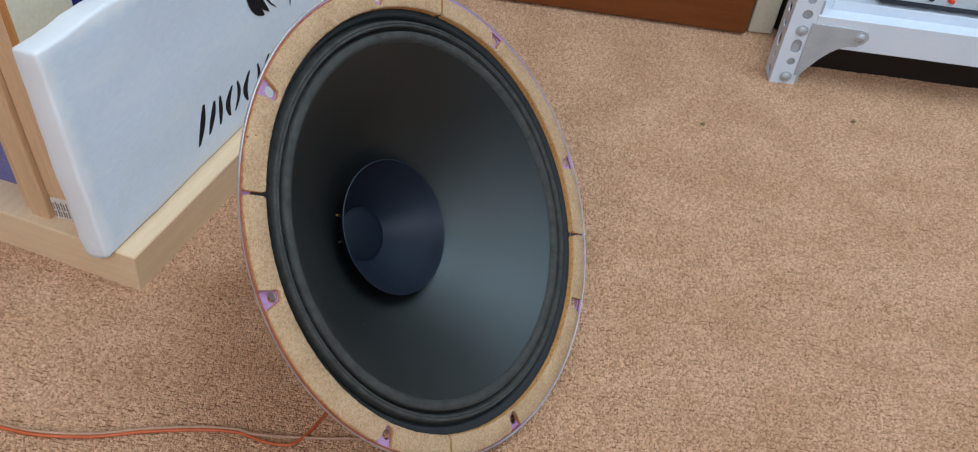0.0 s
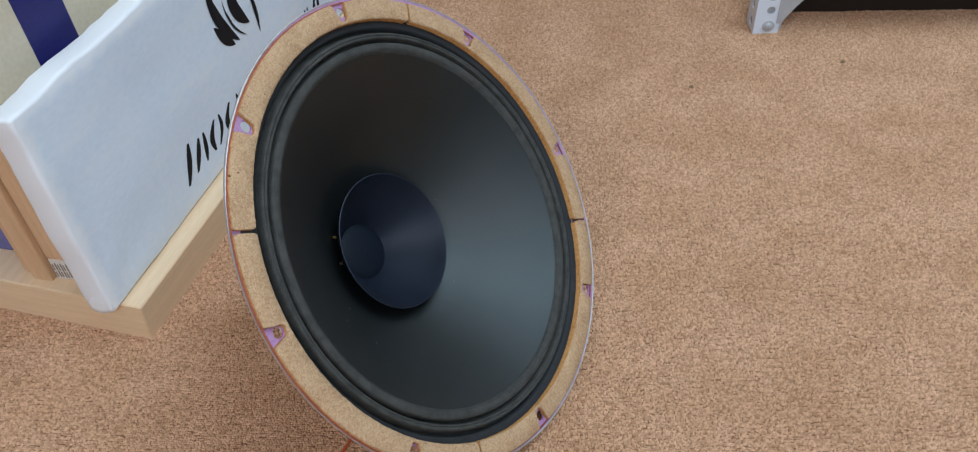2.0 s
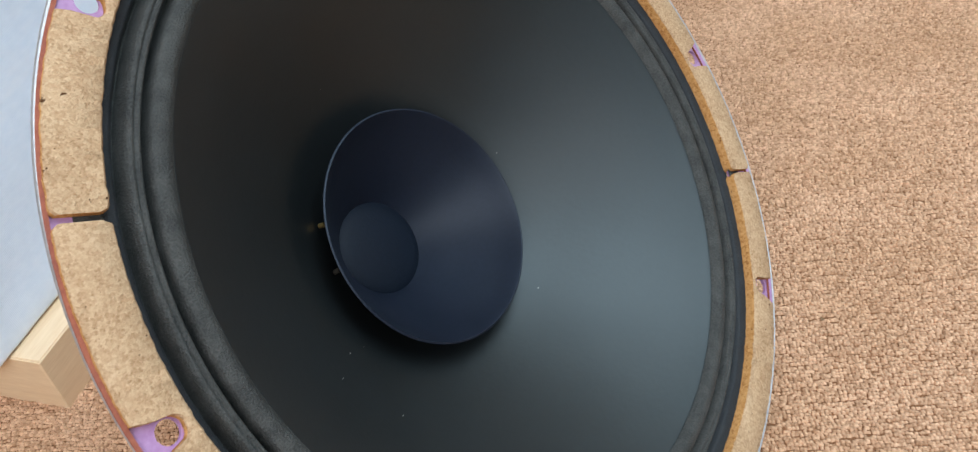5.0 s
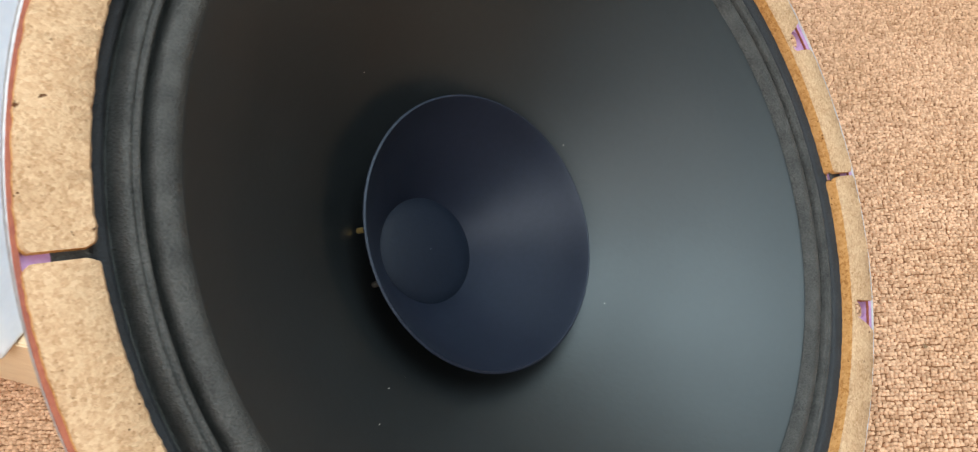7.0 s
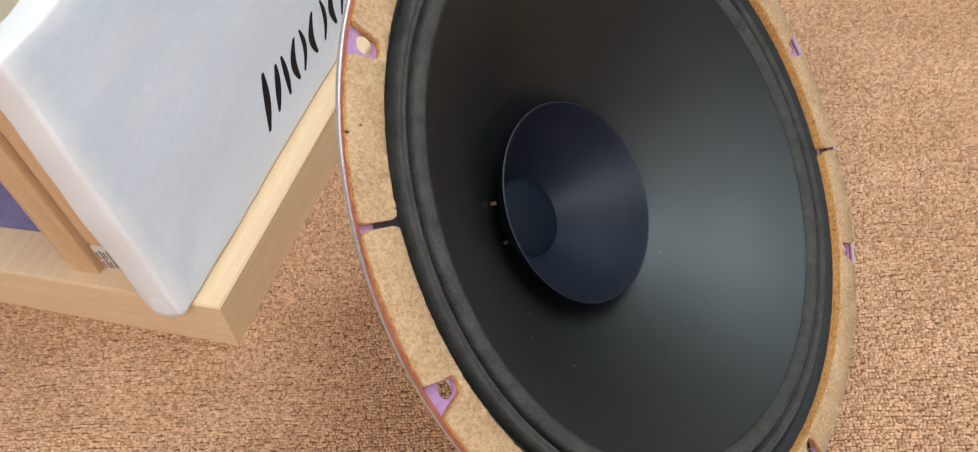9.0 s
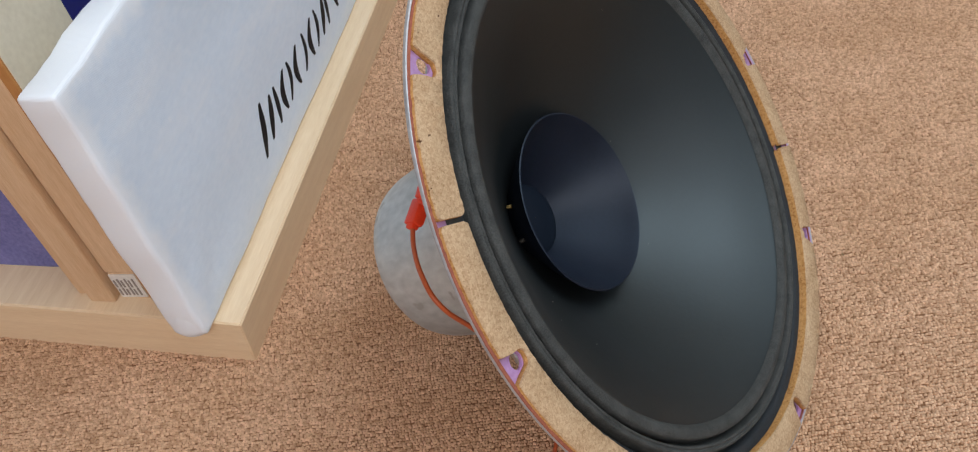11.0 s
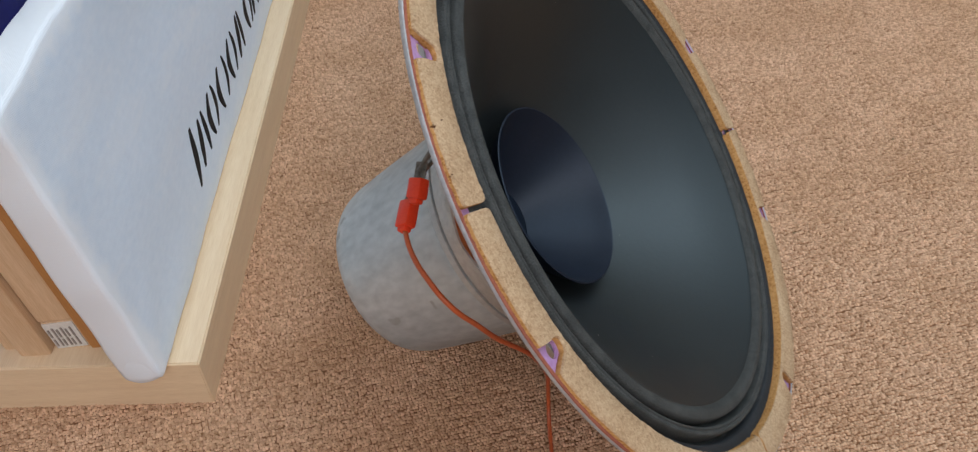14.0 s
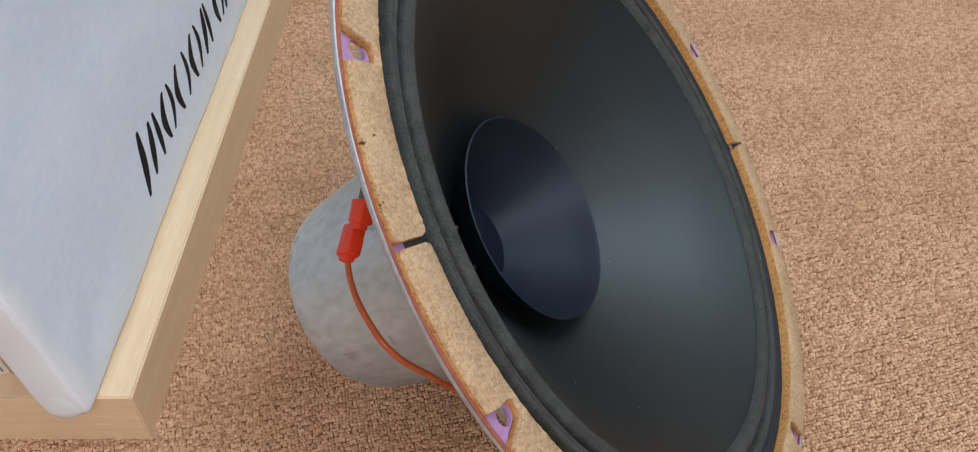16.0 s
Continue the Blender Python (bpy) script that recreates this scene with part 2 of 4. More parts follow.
def painted_canvas(m, high):
    """Bluish primer brushed on the front, with bare whiter cloth at the edges and pale smears."""
    n, l, p = m.node_tree.nodes, m.node_tree.links, m.node_tree.nodes["Principled BSDF"]
    co, xyz, rag = n.new("ShaderNodeTexCoord"), n.new("ShaderNodeSeparateXYZ"), n.new("ShaderNodeTexNoise")
    rag.inputs["Scale"].default_value, rag.inputs["Detail"].default_value = 70, 4
    l.new(co.outputs["Object"], xyz.inputs[0]), l.new(co.outputs["Object"], rag.inputs["Vector"])

    def ramp_of(socket, scale, shift, lo, hi):
        mad, ragged, step = n.new("ShaderNodeMath"), n.new("ShaderNodeMath"), n.new("ShaderNodeMapRange")
        mad.operation = ragged.operation = "MULTIPLY_ADD"
        mad.inputs[1].default_value, mad.inputs[2].default_value = scale, shift
        ragged.inputs[1].default_value = 0.016
        l.new(socket, mad.inputs[0]), l.new(rag.outputs["Fac"], ragged.inputs[0]), l.new(mad.outputs[0], ragged.inputs[2])
        step.inputs["From Min"].default_value, step.inputs["From Max"].default_value = lo, hi
        l.new(ragged.outputs[0], step.inputs["Value"])
        return step.outputs["Result"]

    sides = [ramp_of(xyz.outputs["X"], 1.0, 0.0, 0.0015, 0.0050), ramp_of(xyz.outputs["Y"], 1.0, 0.0, 0.012, 0.022), ramp_of(xyz.outputs["Z"], -1.0, high, 0.012, 0.020)]
    both, all3 = n.new("ShaderNodeMath"), n.new("ShaderNodeMath")
    both.operation = all3.operation = "MULTIPLY"
    l.new(sides[0], both.inputs[0]), l.new(sides[1], both.inputs[1])
    l.new(both.outputs[0], all3.inputs[0]), l.new(sides[2], all3.inputs[1])
    mp, smear, cut, fade = n.new("ShaderNodeMapping"), n.new("ShaderNodeTexNoise"), n.new("ShaderNodeValToRGB"), n.new("ShaderNodeMath")
    mp.inputs["Rotation"].default_value, mp.inputs["Scale"].default_value = (radians(28), 0, 0), (1.0, 0.35, 1.5)
    smear.inputs["Scale"].default_value, smear.inputs["Detail"].default_value, smear.inputs["Roughness"].default_value = 24, 6, 0.6
    l.new(co.outputs["Object"], mp.inputs["Vector"]), l.new(mp.outputs["Vector"], smear.inputs["Vector"])
    cut.color_ramp.elements[0].position, cut.color_ramp.elements[1].position = 0.50, 0.74
    l.new(smear.outputs["Fac"], cut.inputs["Fac"])
    fade.operation = "MULTIPLY_ADD"
    fade.inputs[1].default_value, fade.inputs[2].default_value = -0.75, 1.0
    l.new(cut.outputs["Color"], fade.inputs[0])
    paint, mx = n.new("ShaderNodeMath"), n.new("ShaderNodeMixRGB")
    paint.operation = "MULTIPLY"
    l.new(all3.outputs[0], paint.inputs[0]), l.new(fade.outputs[0], paint.inputs[1])
    mx.inputs["Color1"].default_value = (0.81, 0.845, 0.89, 1.0)
    l.new(paint.outputs[0], mx.inputs["Fac"]), l.new(p.inputs["Base Color"].links[0].from_socket, mx.inputs["Color2"])
    l.new(mx.outputs["Color"], p.inputs["Base Color"])


painted_canvas(CANVAS, 0.1695)
PRINT = surface("black_print", (0.004, 0.005, 0.008), (0.008, 0.010, 0.014), 0.6, coarse=40, fine=600, bump=0.1, spec=0.25)
PINE = surface("pale_plywood", (0.74, 0.53, 0.325), (0.86, 0.665, 0.455), 0.5, coarse=14, fine=160, bump=0.12, depth=0.0004, stretch=(14, 0.6, 14))
PINE_BAND = surface("edge_veneer", (0.73, 0.515, 0.31), (0.85, 0.645, 0.425), 0.5, coarse=14, fine=160, bump=0.12, depth=0.0004, stretch=(0.8, 0.8, 14))
PINE_BARE = surface("bare_pine", (0.58, 0.35, 0.19), (0.72, 0.495, 0.31), 0.7, coarse=18, fine=160, bump=0.25, depth=0.0005, stretch=(10, 10, 0.7))
ORANGE_WOOD = surface("orange_hardboard", (0.42, 0.175, 0.05), (0.52, 0.235, 0.075), 0.6, coarse=18, fine=260, stretch=(6, 6, 0.7))
CREAM = surface("cream_paint", (0.60, 0.52, 0.39), (0.70, 0.62, 0.48), 0.5, coarse=7, fine=300, bump=0.15)
NAVY = surface("navy_paint", (0.012, 0.014, 0.11), (0.017, 0.02, 0.15), 0.45, coarse=12, fine=300, bump=0.1)
PURPLE = surface("violet_blue_felt", (0.12, 0.12, 0.30), (0.22, 0.215, 0.46), 0.9, coarse=60, fine=420, bump=0.9, depth=0.0015)
LABEL = surface("paper_label", (0.62, 0.58, 0.53), (0.76, 0.72, 0.67), 0.7, coarse=60, fine=500)
LABEL_INK = surface("label_ink", (0.25, 0.20, 0.17), (0.34, 0.29, 0.26), 0.7, coarse=60, fine=500)
CHERRY = surface("cherry_veneer", (0.145, 0.038, 0.0085), (0.225, 0.064, 0.015), 0.35, coarse=6, fine=90, bump=0.06, depth=0.0004, stretch=(1.0, 1.0, 14))
# the board under the shelf; also the painted shade of the gap behind the rack
DARK_WOOD_AND_GAP = surface("dark_board_and_gap", (0.012, 0.006, 0.004), (0.022, 0.011, 0.007), 0.6, coarse=8, fine=120, stretch=(0.6, 6, 8))
WHITE_STEEL = surface("white_powder_coat", (0.68, 0.75, 0.85), (0.77, 0.83, 0.92), 0.4, coarse=14, fine=700, bump=0.15, depth=0.0002)
GREY_STEEL = surface("grey_zinc", (0.40, 0.425, 0.46), (0.51, 0.53, 0.56), 0.45, 0.1, coarse=60, fine=500)
DARK_METAL = surface("dark_chassis", (0.03, 0.03, 0.036), (0.06, 0.06, 0.07), 0.45, 0.3, coarse=20, fine=300)
PANEL_GREY = surface("instrument_grey", (0.52, 0.53, 0.53), (0.62, 0.63, 0.63), 0.45, coarse=20, fine=400)
BLACK_PLASTIC = surface("black_plastic", (0.012, 0.012, 0.012), (0.02, 0.02, 0.02), 0.4, coarse=60, fine=400)
WALL = surface("grey_wall", (0.28, 0.30, 0.31), (0.34, 0.36, 0.37), 0.85, coarse=2, fine=180, bump=0.2, depth=0.001)
WHITE = surface("white_ceiling", (0.62, 0.63, 0.64), (0.70, 0.70, 0.71), 0.9, coarse=2, fine=120, bump=0.2, depth=0.001)
# unseen walls: the pale one brightens the cone's reflections, the dark one dims them
BOUNCE_WALL = surface("pale_bounce_wall", (0.66, 0.62, 0.55), (0.74, 0.70, 0.63), 0.85, coarse=2, fine=180, bump=0.2, depth=0.001)
DIM_WALL = surface("dim_unseen_wall", (0.10, 0.125, 0.14), (0.135, 0.165, 0.18), 0.85, coarse=2, fine=180, bump=0.2, depth=0.001)
CRUMB = surface("brown_crumb", (0.16, 0.10, 0.05), (0.30, 0.20, 0.11), 0.9, coarse=200, fine=900)
DUST = surface("pale_lint", (0.5, 0.45, 0.38), (0.7, 0.66, 0.6), 0.9, coarse=200, fine=900)

# the gloss of cone and whizzer has a cold tint
CONE.node_tree.nodes["Principled BSDF"].inputs["Specular Tint"].default_value = (0.88, 0.98, 1.0, 1.0)
WHIZZER.node_tree.nodes["Principled BSDF"].inputs["Specular Tint"].default_value = (0.78, 0.90, 1.0, 1.0)


# ---- mesh helpers ----
def part(name, bm, material, parent=None, label="", smooth=None, m=None):
    """One mesh object from a bmesh, under a thing or a part."""
    mesh = bpy.data.meshes.new(name)
    bmesh.ops.recalc_face_normals(bm, faces=bm.faces[:])
    bm.to_mesh(mesh)
    bm.free()
    for one in material if isinstance(material, (list, tuple)) else (material,):
        mesh.materials.append(one)
    if smooth is not None:
        mesh.shade_smooth()
        mesh.set_sharp_from_angle(angle=radians(smooth))
    ob = new(name, mesh)
    if parent is not None:
        ob.parent = parent
    if m is not None:
        ob.matrix_basis = m
    if label:
        tagged(ob, label)
    return ob


def thing(name, m, label, category, group="", kind=""):
    ob = new(name)
    ob.empty_display_size = 0.02
    ob.matrix_world = m
    return tagged(ob, label, category, group, kind)


def add_box(bm, lo, hi, bevel=0.0, segments=2):
    c = [(a + b) / 2 for a, b in zip(lo, hi)]
    d = [b - a for a, b in zip(lo, hi)]
    got = bmesh.ops.create_cube(bm, size=1, matrix=Matrix.Translation(c) @ Matrix.Diagonal((*d, 1)))
    if bevel:
        edges = list({e for v in got["verts"] for e in v.link_edges})
        bmesh.ops.bevel(bm, geom=edges, offset=bevel, segments=segments, profile=0.5, affect="EDGES")
    return bm


def box(lo, hi, bevel=0.0, segments=2):
    return add_box(bmesh.new(), lo, hi, bevel, segments)


def lathe(profile, steps=160, closed=False, wobble=0.0):
    """A surface of revolution about z of (radius, height) points; closed: the profile is a loop."""
    bm = bmesh.new()
    rings = []
    for k in range(steps):
        a = 2 * math.pi * k / steps
        rings.append([bm.verts.new((r * math.cos(a) * (1 + wobble * noise.noise((3 * math.cos(a), 3 * math.sin(a), h * 40))), r * math.sin(a) * (1 + wobble * noise.noise((3 * math.cos(a), 3 * math.sin(a), h * 40))), h)) for r, h in profile])
    count = len(profile)
    for k in range(steps):
        p, q = rings[k], rings[(k + 1) % steps]
        for j in range(count if closed else count - 1):
            bm.faces.new((p[j], q[j], q[(j + 1) % count], p[(j + 1) % count]))
    bmesh.ops.remove_doubles(bm, verts=bm.verts[:], dist=1e-6)
    return bm


def smooth_profile(points, per=6):
    """A Catmull-Rom curve through (radius, height) points."""
    out = []
    pts = [points[0], *points, points[-1]]
    for i in range(1, len(pts) - 2):
        p0, p1, p2, p3 = (Vector(q) for q in pts[i - 1 : i + 3])
        for k in range(per):
            t = k / per
            out.append(tuple(0.5 * (2 * p1 + (p2 - p0) * t + (2 * p0 - 5 * p1 + 4 * p2 - p3) * t * t + (3 * p1 - p0 - 3 * p2 + p3) * t**3)))
    return [*out, tuple(points[-1])]


def tube(points, radius, sides=10, per=8):
    """A round tube along a smooth line through the points."""
    line = [Vector(p) for p in smooth_profile(points, per)]
    bm = bmesh.new()
    rings, side = [], Vector((0, 0, 1))
    for i, p in enumerate(line):
        way = (line[min(i + 1, len(line) - 1)] - line[max(i - 1, 0)]).normalized()
        side = (side - way * side.dot(way)).normalized() if abs(side.dot(way)) < 0.999 else way.orthogonal().normalized()
        other = way.cross(side)
        rings.append([bm.verts.new(p + radius * (math.cos(a) * side + math.sin(a) * other)) for a in (2 * math.pi * k / sides for k in range(sides))])
    for p, q in zip(rings, rings[1:]):
        for k in range(sides):
            bm.faces.new((p[k], p[(k + 1) % sides], q[(k + 1) % sides], q[k]))
    bm.faces.new(rings[0][::-1]), bm.faces.new(rings[-1])
    return bm


def circle_points(cx, cy, r, steps, stretch=0.0):
    """A round hole, or a slot lengthened by stretch along y."""
    return [(cx + r * math.cos(a), cy + r * math.sin(a) + (stretch / 2 if math.sin(a) > 0 else -stretch / 2)) for a in (2 * math.pi * (k + 0.5) / steps for k in range(steps))]


def plate(outline, holes, thickness):
    """A flat plate in the xy plane with holes through it, its front at z 0."""
    bm = bmesh.new()
    edges = []
    for loop in (outline, *holes):
        vs = [bm.verts.new((x, y, 0)) for x, y in loop]
        edges += [bm.edges.new((vs[i], vs[(i + 1) % len(vs)])) for i in range(len(vs))]
    bmesh.ops.triangle_fill(bm, use_beauty=True, use_dissolve=False, edges=edges, normal=(0, 0, 1))
    front = bm.faces[:]
    got = bmesh.ops.extrude_face_region(bm, geom=front)
    bmesh.ops.translate(bm, verts=[g for g in got["geom"] if isinstance(g, bmesh.types.BMVert)], vec=(0, 0, -thickness))
    return bm


def prism(outline, lo, hi, bevel=0.0):
    """A closed outline in xy, drawn up from lo to hi."""
    bm = bmesh.new()
    low = [bm.verts.new((x, y, lo)) for x, y in outline]
    high = [bm.verts.new((x, y, hi)) for x, y in outline]
    bm.faces.new(low[::-1])
    bm.faces.new(high)
    for i in range(len(outline)):
        j = (i + 1) % len(outline)
        bm.faces.new((low[i], low[j], high[j], high[i]))
    if bevel:
        bmesh.ops.bevel(bm, geom=[e for e in bm.edges if abs(e.verts[0].co.z - e.verts[1].co.z) < 1e-6], offset=bevel, segments=2, profile=0.5, affect="EDGES")
    return bm


# ---- the room ----
def room():
    lo, hi, top, t = (-1.9, -1.3), (1.9, 1.5), 2.5, 0.12
    tagged(part("floor", box((lo[0] - t, lo[1] - t, -0.08), (hi[0] + t, hi[1] + t, -0.0016)), CARPET_BASE), "fawn brown loop-pile carpet floor", "floor", kind="structure")
    # ceiling and walls are out of view; their tones tune the bounced light
    tagged(part("ceiling", box((lo[0] - t, lo[1] - t, top), (hi[0] + t, hi[1] + t, top + 0.1)), WHITE), "plain white painted ceiling", "ceiling", kind="structure")
    tagged(part("wall_north", box((lo[0] - t, hi[1], -0.003), (hi[0] + t, hi[1] + t, top)), BOUNCE_WALL), "plain unseen wall, kept pale to reflect into the cone", "wall", kind="structure")
    tagged(part("wall_east", box((hi[0], lo[1], -0.003), (hi[0] + t, hi[1], top)), DIM_WALL), "plain unseen wall, kept dark to dim its reflection in the cone", "wall", kind="structure")
    tagged(part("wall_west", box((lo[0] - t, lo[1], -0.003), (lo[0], hi[1], top)), WALL), "plain grey painted wall", "wall", kind="structure")
    # the south wall, with the added window's opening through it
    x0, x1, z0, z1 = -1.3, 0.7, 0.95, 2.3
    bm = bmesh.new()
    for a, b in (((lo[0] - t, -0.003), (x0, top)), ((x1, -0.003), (hi[0] + t, top)), ((x0, -0.003), (x1, z0)), ((x0, z1), (x1, top))):
        add_box(bm, (a[0], lo[1] - t, a[1]), (b[0], lo[1], b[1]))
    tagged(part("wall_south", bm, WALL), "grey painted wall with an added window opening, out of view", "wall", kind="structure")
    # frame of the added window, which stays out of view
    win = thing("added_window_1", pose(0, 0, 0), "wide white framed window, added out of view for a fill light", "window", kind="structure")
    bm = bmesh.new()
    for a, b in (((x0, z0), (x0 + 0.05, z1)), ((x1 - 0.05, z0), (x1, z1)), ((x0 + 0.05, z0), (x1 - 0.05, z0 + 0.05)), ((x0 + 0.05, z1 - 0.05), (x1 - 0.05, z1))):
        add_box(bm, (a[0], lo[1] - 0.1, a[1]), (b[0], lo[1] - 0.06, b[1]), 0.004)
    part("window_frame", bm, WHITE, win)

    # unseen fixture, added to hold the overhead panel light
    lamp = thing("added_ceiling_light", pose(1.0, 0.30, 2.44), "long white ceiling light panel, added out of view", "lamp")
    bm = bmesh.new()
    for a, b in (((-0.69, -1.07), (0.69, -1.04)), ((-0.69, 1.04), (0.69, 1.07)), ((-0.69, -1.04), (-0.66, 1.04)), ((0.66, -1.04), (0.69, 1.04))):
        add_box(bm, (*a, 0.0), (*b, 0.06), 0.003)
    part("frame", bm, WHITE, lamp)
    part("backing", box((-0.66, -1.04, 0.03), (0.66, 1.04, 0.058)), WHITE, lamp)


room()


# ---- the loudspeaker: axis along local z, front face of the cork ring at z 0 ----
def speaker_pose():
    az, el = radians(-28.8), radians(37.66)
    n = Vector((math.cos(az) * math.cos(el), math.sin(az) * math.cos(el), math.sin(el)))
    u = Vector((0, 0, 1)).cross(n).normalized()
    v = n.cross(u)
    return Matrix.Translation((0.0162, 0.4694, 0.1317)) @ Matrix((u, v, n)).transposed().to_4x4()


HOLES = [29.0, 74.0, 119.7, 165.8, 210.5, 256.5, 301.5, 344.8]
GAPS = [50.8, 143.3, 231.5, 322.8]
R_IN, R_CORK, R_RIM, CORK_T = 0.1388, 0.1523, 0.1555, 0.0030
# the steel flange lies a little out of centre under the cork
OFF_X, OFF_Y = 0.0021, -0.0004


def cork_segment(start, end, holes, seed):
    """A sector of the cork ring with rounded ends and a bolt notch at each hole."""
    rnd = random.Random(seed)
    steps = int((end - start) / 0.35)
    bm = bmesh.new()
    rows = []
    for i in range(steps + 1):
        deg = start + (end - start) * i / steps
        a = radians(deg)
        edge = min(deg - start, end - deg) * math.pi / 180 * 0.145
        inner, outer = R_IN - 0.0012 * max(0.0, math.cos(a - radians(152))), R_CORK
        if edge < 0.0022:
            cut = 0.0022 - math.sqrt(max(0.0, 0.0022**2 - (0.0022 - edge) ** 2))
            inner += cut
            outer -= cut * 0.6
        for h in holes:
            d = (deg - h) * math.pi / 180 * 0.1445
            if abs(d) < 0.0041:
                outer = min(outer, 0.1446 - math.sqrt(max(0.0, 0.0041**2 - d * d)))
            elif -0.0067 < d <= -0.0041:
                outer = min(outer, 0.1446 + 0.0085 * ((-d - 0.0041) / 0.0026) ** 0.6)
            elif 0.0041 <= d < 0.0056:
                outer = min(outer, 0.1446 + 0.0085 * ((d - 0.0041) / 0.0015) ** 0.5)
        wob = 0.00035 * noise.noise((60 * math.cos(a), 60 * math.sin(a), seed)) + 0.00018 * (rnd.random() - 0.5)
        inner += wob
        outer += 0.0003 * noise.noise((50 * math.cos(a), 50 * math.sin(a), seed + 7)) + 0.00012 * (rnd.random() - 0.5)
        lift = 0.0002 * noise.noise((25 * math.cos(a), 25 * math.sin(a), seed + 3))
        ring = ((inner, -0.0054), (inner, -0.0008), (inner + 0.0007, lift), ((inner + outer) / 2, lift), (outer - 0.0007, lift), (outer, -0.0008), (outer, -CORK_T))
        rows.append([bm.verts.new((r * math.cos(a), r * math.sin(a), z)) for r, z in ring])
    for p, q in zip(rows, rows[1:]):
        for j in range(6):
            f = bm.faces.new((p[j], q[j], q[j + 1], p[j + 1]))
            f.material_index = 1 if j in (0, 5) else 0
        bm.faces.new((p[6], q[6], q[0], p[0])).material_index = 1
    for end_face in (bm.faces.new(rows[0]), bm.faces.new(rows[-1][::-1])):
        end_face.material_index = 1
    return bm


def basket_mesh():
    """The pressed basket, its slope cut by smooth-edged windows."""
    line = smooth_profile([(0.1404, -0.0062), (0.1372, -0.0110), (0.1290, -0.0185), (0.1080, -0.0335), (0.0880, -0.0480), (0.0740, -0.0595), (0.0655, -0.0678), (0.0606, -0.0772), (0.0550, -0.0773)], 10)
    last = len(line) - 1

    def on_line(s):
        k = min(int(s * last), last - 1)
        f = s * last - k
        return [a + (b - a) * f for a, b in zip(line[k], line[k + 1])]

    steps, low, high = 288, 8, 14
    bm = bmesh.new()
    grid = []
    for k in range(steps):
        a = 2 * math.pi * k / steps
        off = ((math.degrees(a) - 12.0 + 22.5) % 45) - 22.5
        open_by = max(0.0, 1 - (off / 17.0) ** 2) ** 0.45
        s1, s2 = 0.45 - 0.29 * open_by, 0.45 + 0.31 * open_by
        spots = [s1 * q / low for q in range(low + 1)] + [s2 + (1 - s2) * q / high for q in range(high + 1)]
        grid.append([bm.verts.new((r * math.cos(a), r * math.sin(a), z)) for r, z in map(on_line, spots)])
    for k in range(steps):
        p, q = grid[k], grid[(k + 1) % steps]
        for j in [*range(low), *range(low + 1, low + 1 + high)]:
            bm.faces.new((p[j], q[j], q[j + 1], p[j + 1]))
    bmesh.ops.remove_doubles(bm, verts=bm.verts[:], dist=1e-6)
    bmesh.ops.recalc_face_normals(bm, faces=bm.faces[:])
    bmesh.ops.solidify(bm, geom=bm.faces[:], thickness=0.0011)
    return bm


def connector(parent, a, b, name="spade_connector"):
    """A push-on connector: ribbed red sleeve from a to b, with its metal blade beyond b."""
    a, b = Vector(a), Vector(b)
    way = (b - a).normalized()
    m = Matrix.Translation(a) @ way.to_track_quat("Z", "X").to_matrix().to_4x4()
    size = (b - a).length
    bm = box((-0.0036, -0.0029, 0), (0.0036, 0.0029, size), 0.0009, 2)
    for k in range(4):
        x = -0.0026 + 0.00173 * k
        add_box(bm, (x - 0.0004, 0.0025, 0.0012), (x + 0.0004, 0.0033, size * 0.6), 0.0002, 1)
    add_box(bm, (-0.0024, -0.0021, -0.0020), (0.0024, 0.0021, 0.0012), 0.0008, 2)
    body = part(name, bm, RED_PLASTIC, parent, "red plastic push-on connector sleeve", 40, m)
    part("blade", box((-0.0031, -0.0004, size - 0.001), (0.0031, 0.0004, size + 0.007), 0.0002, 1), TIN, body, "tinned metal blade")
    return body


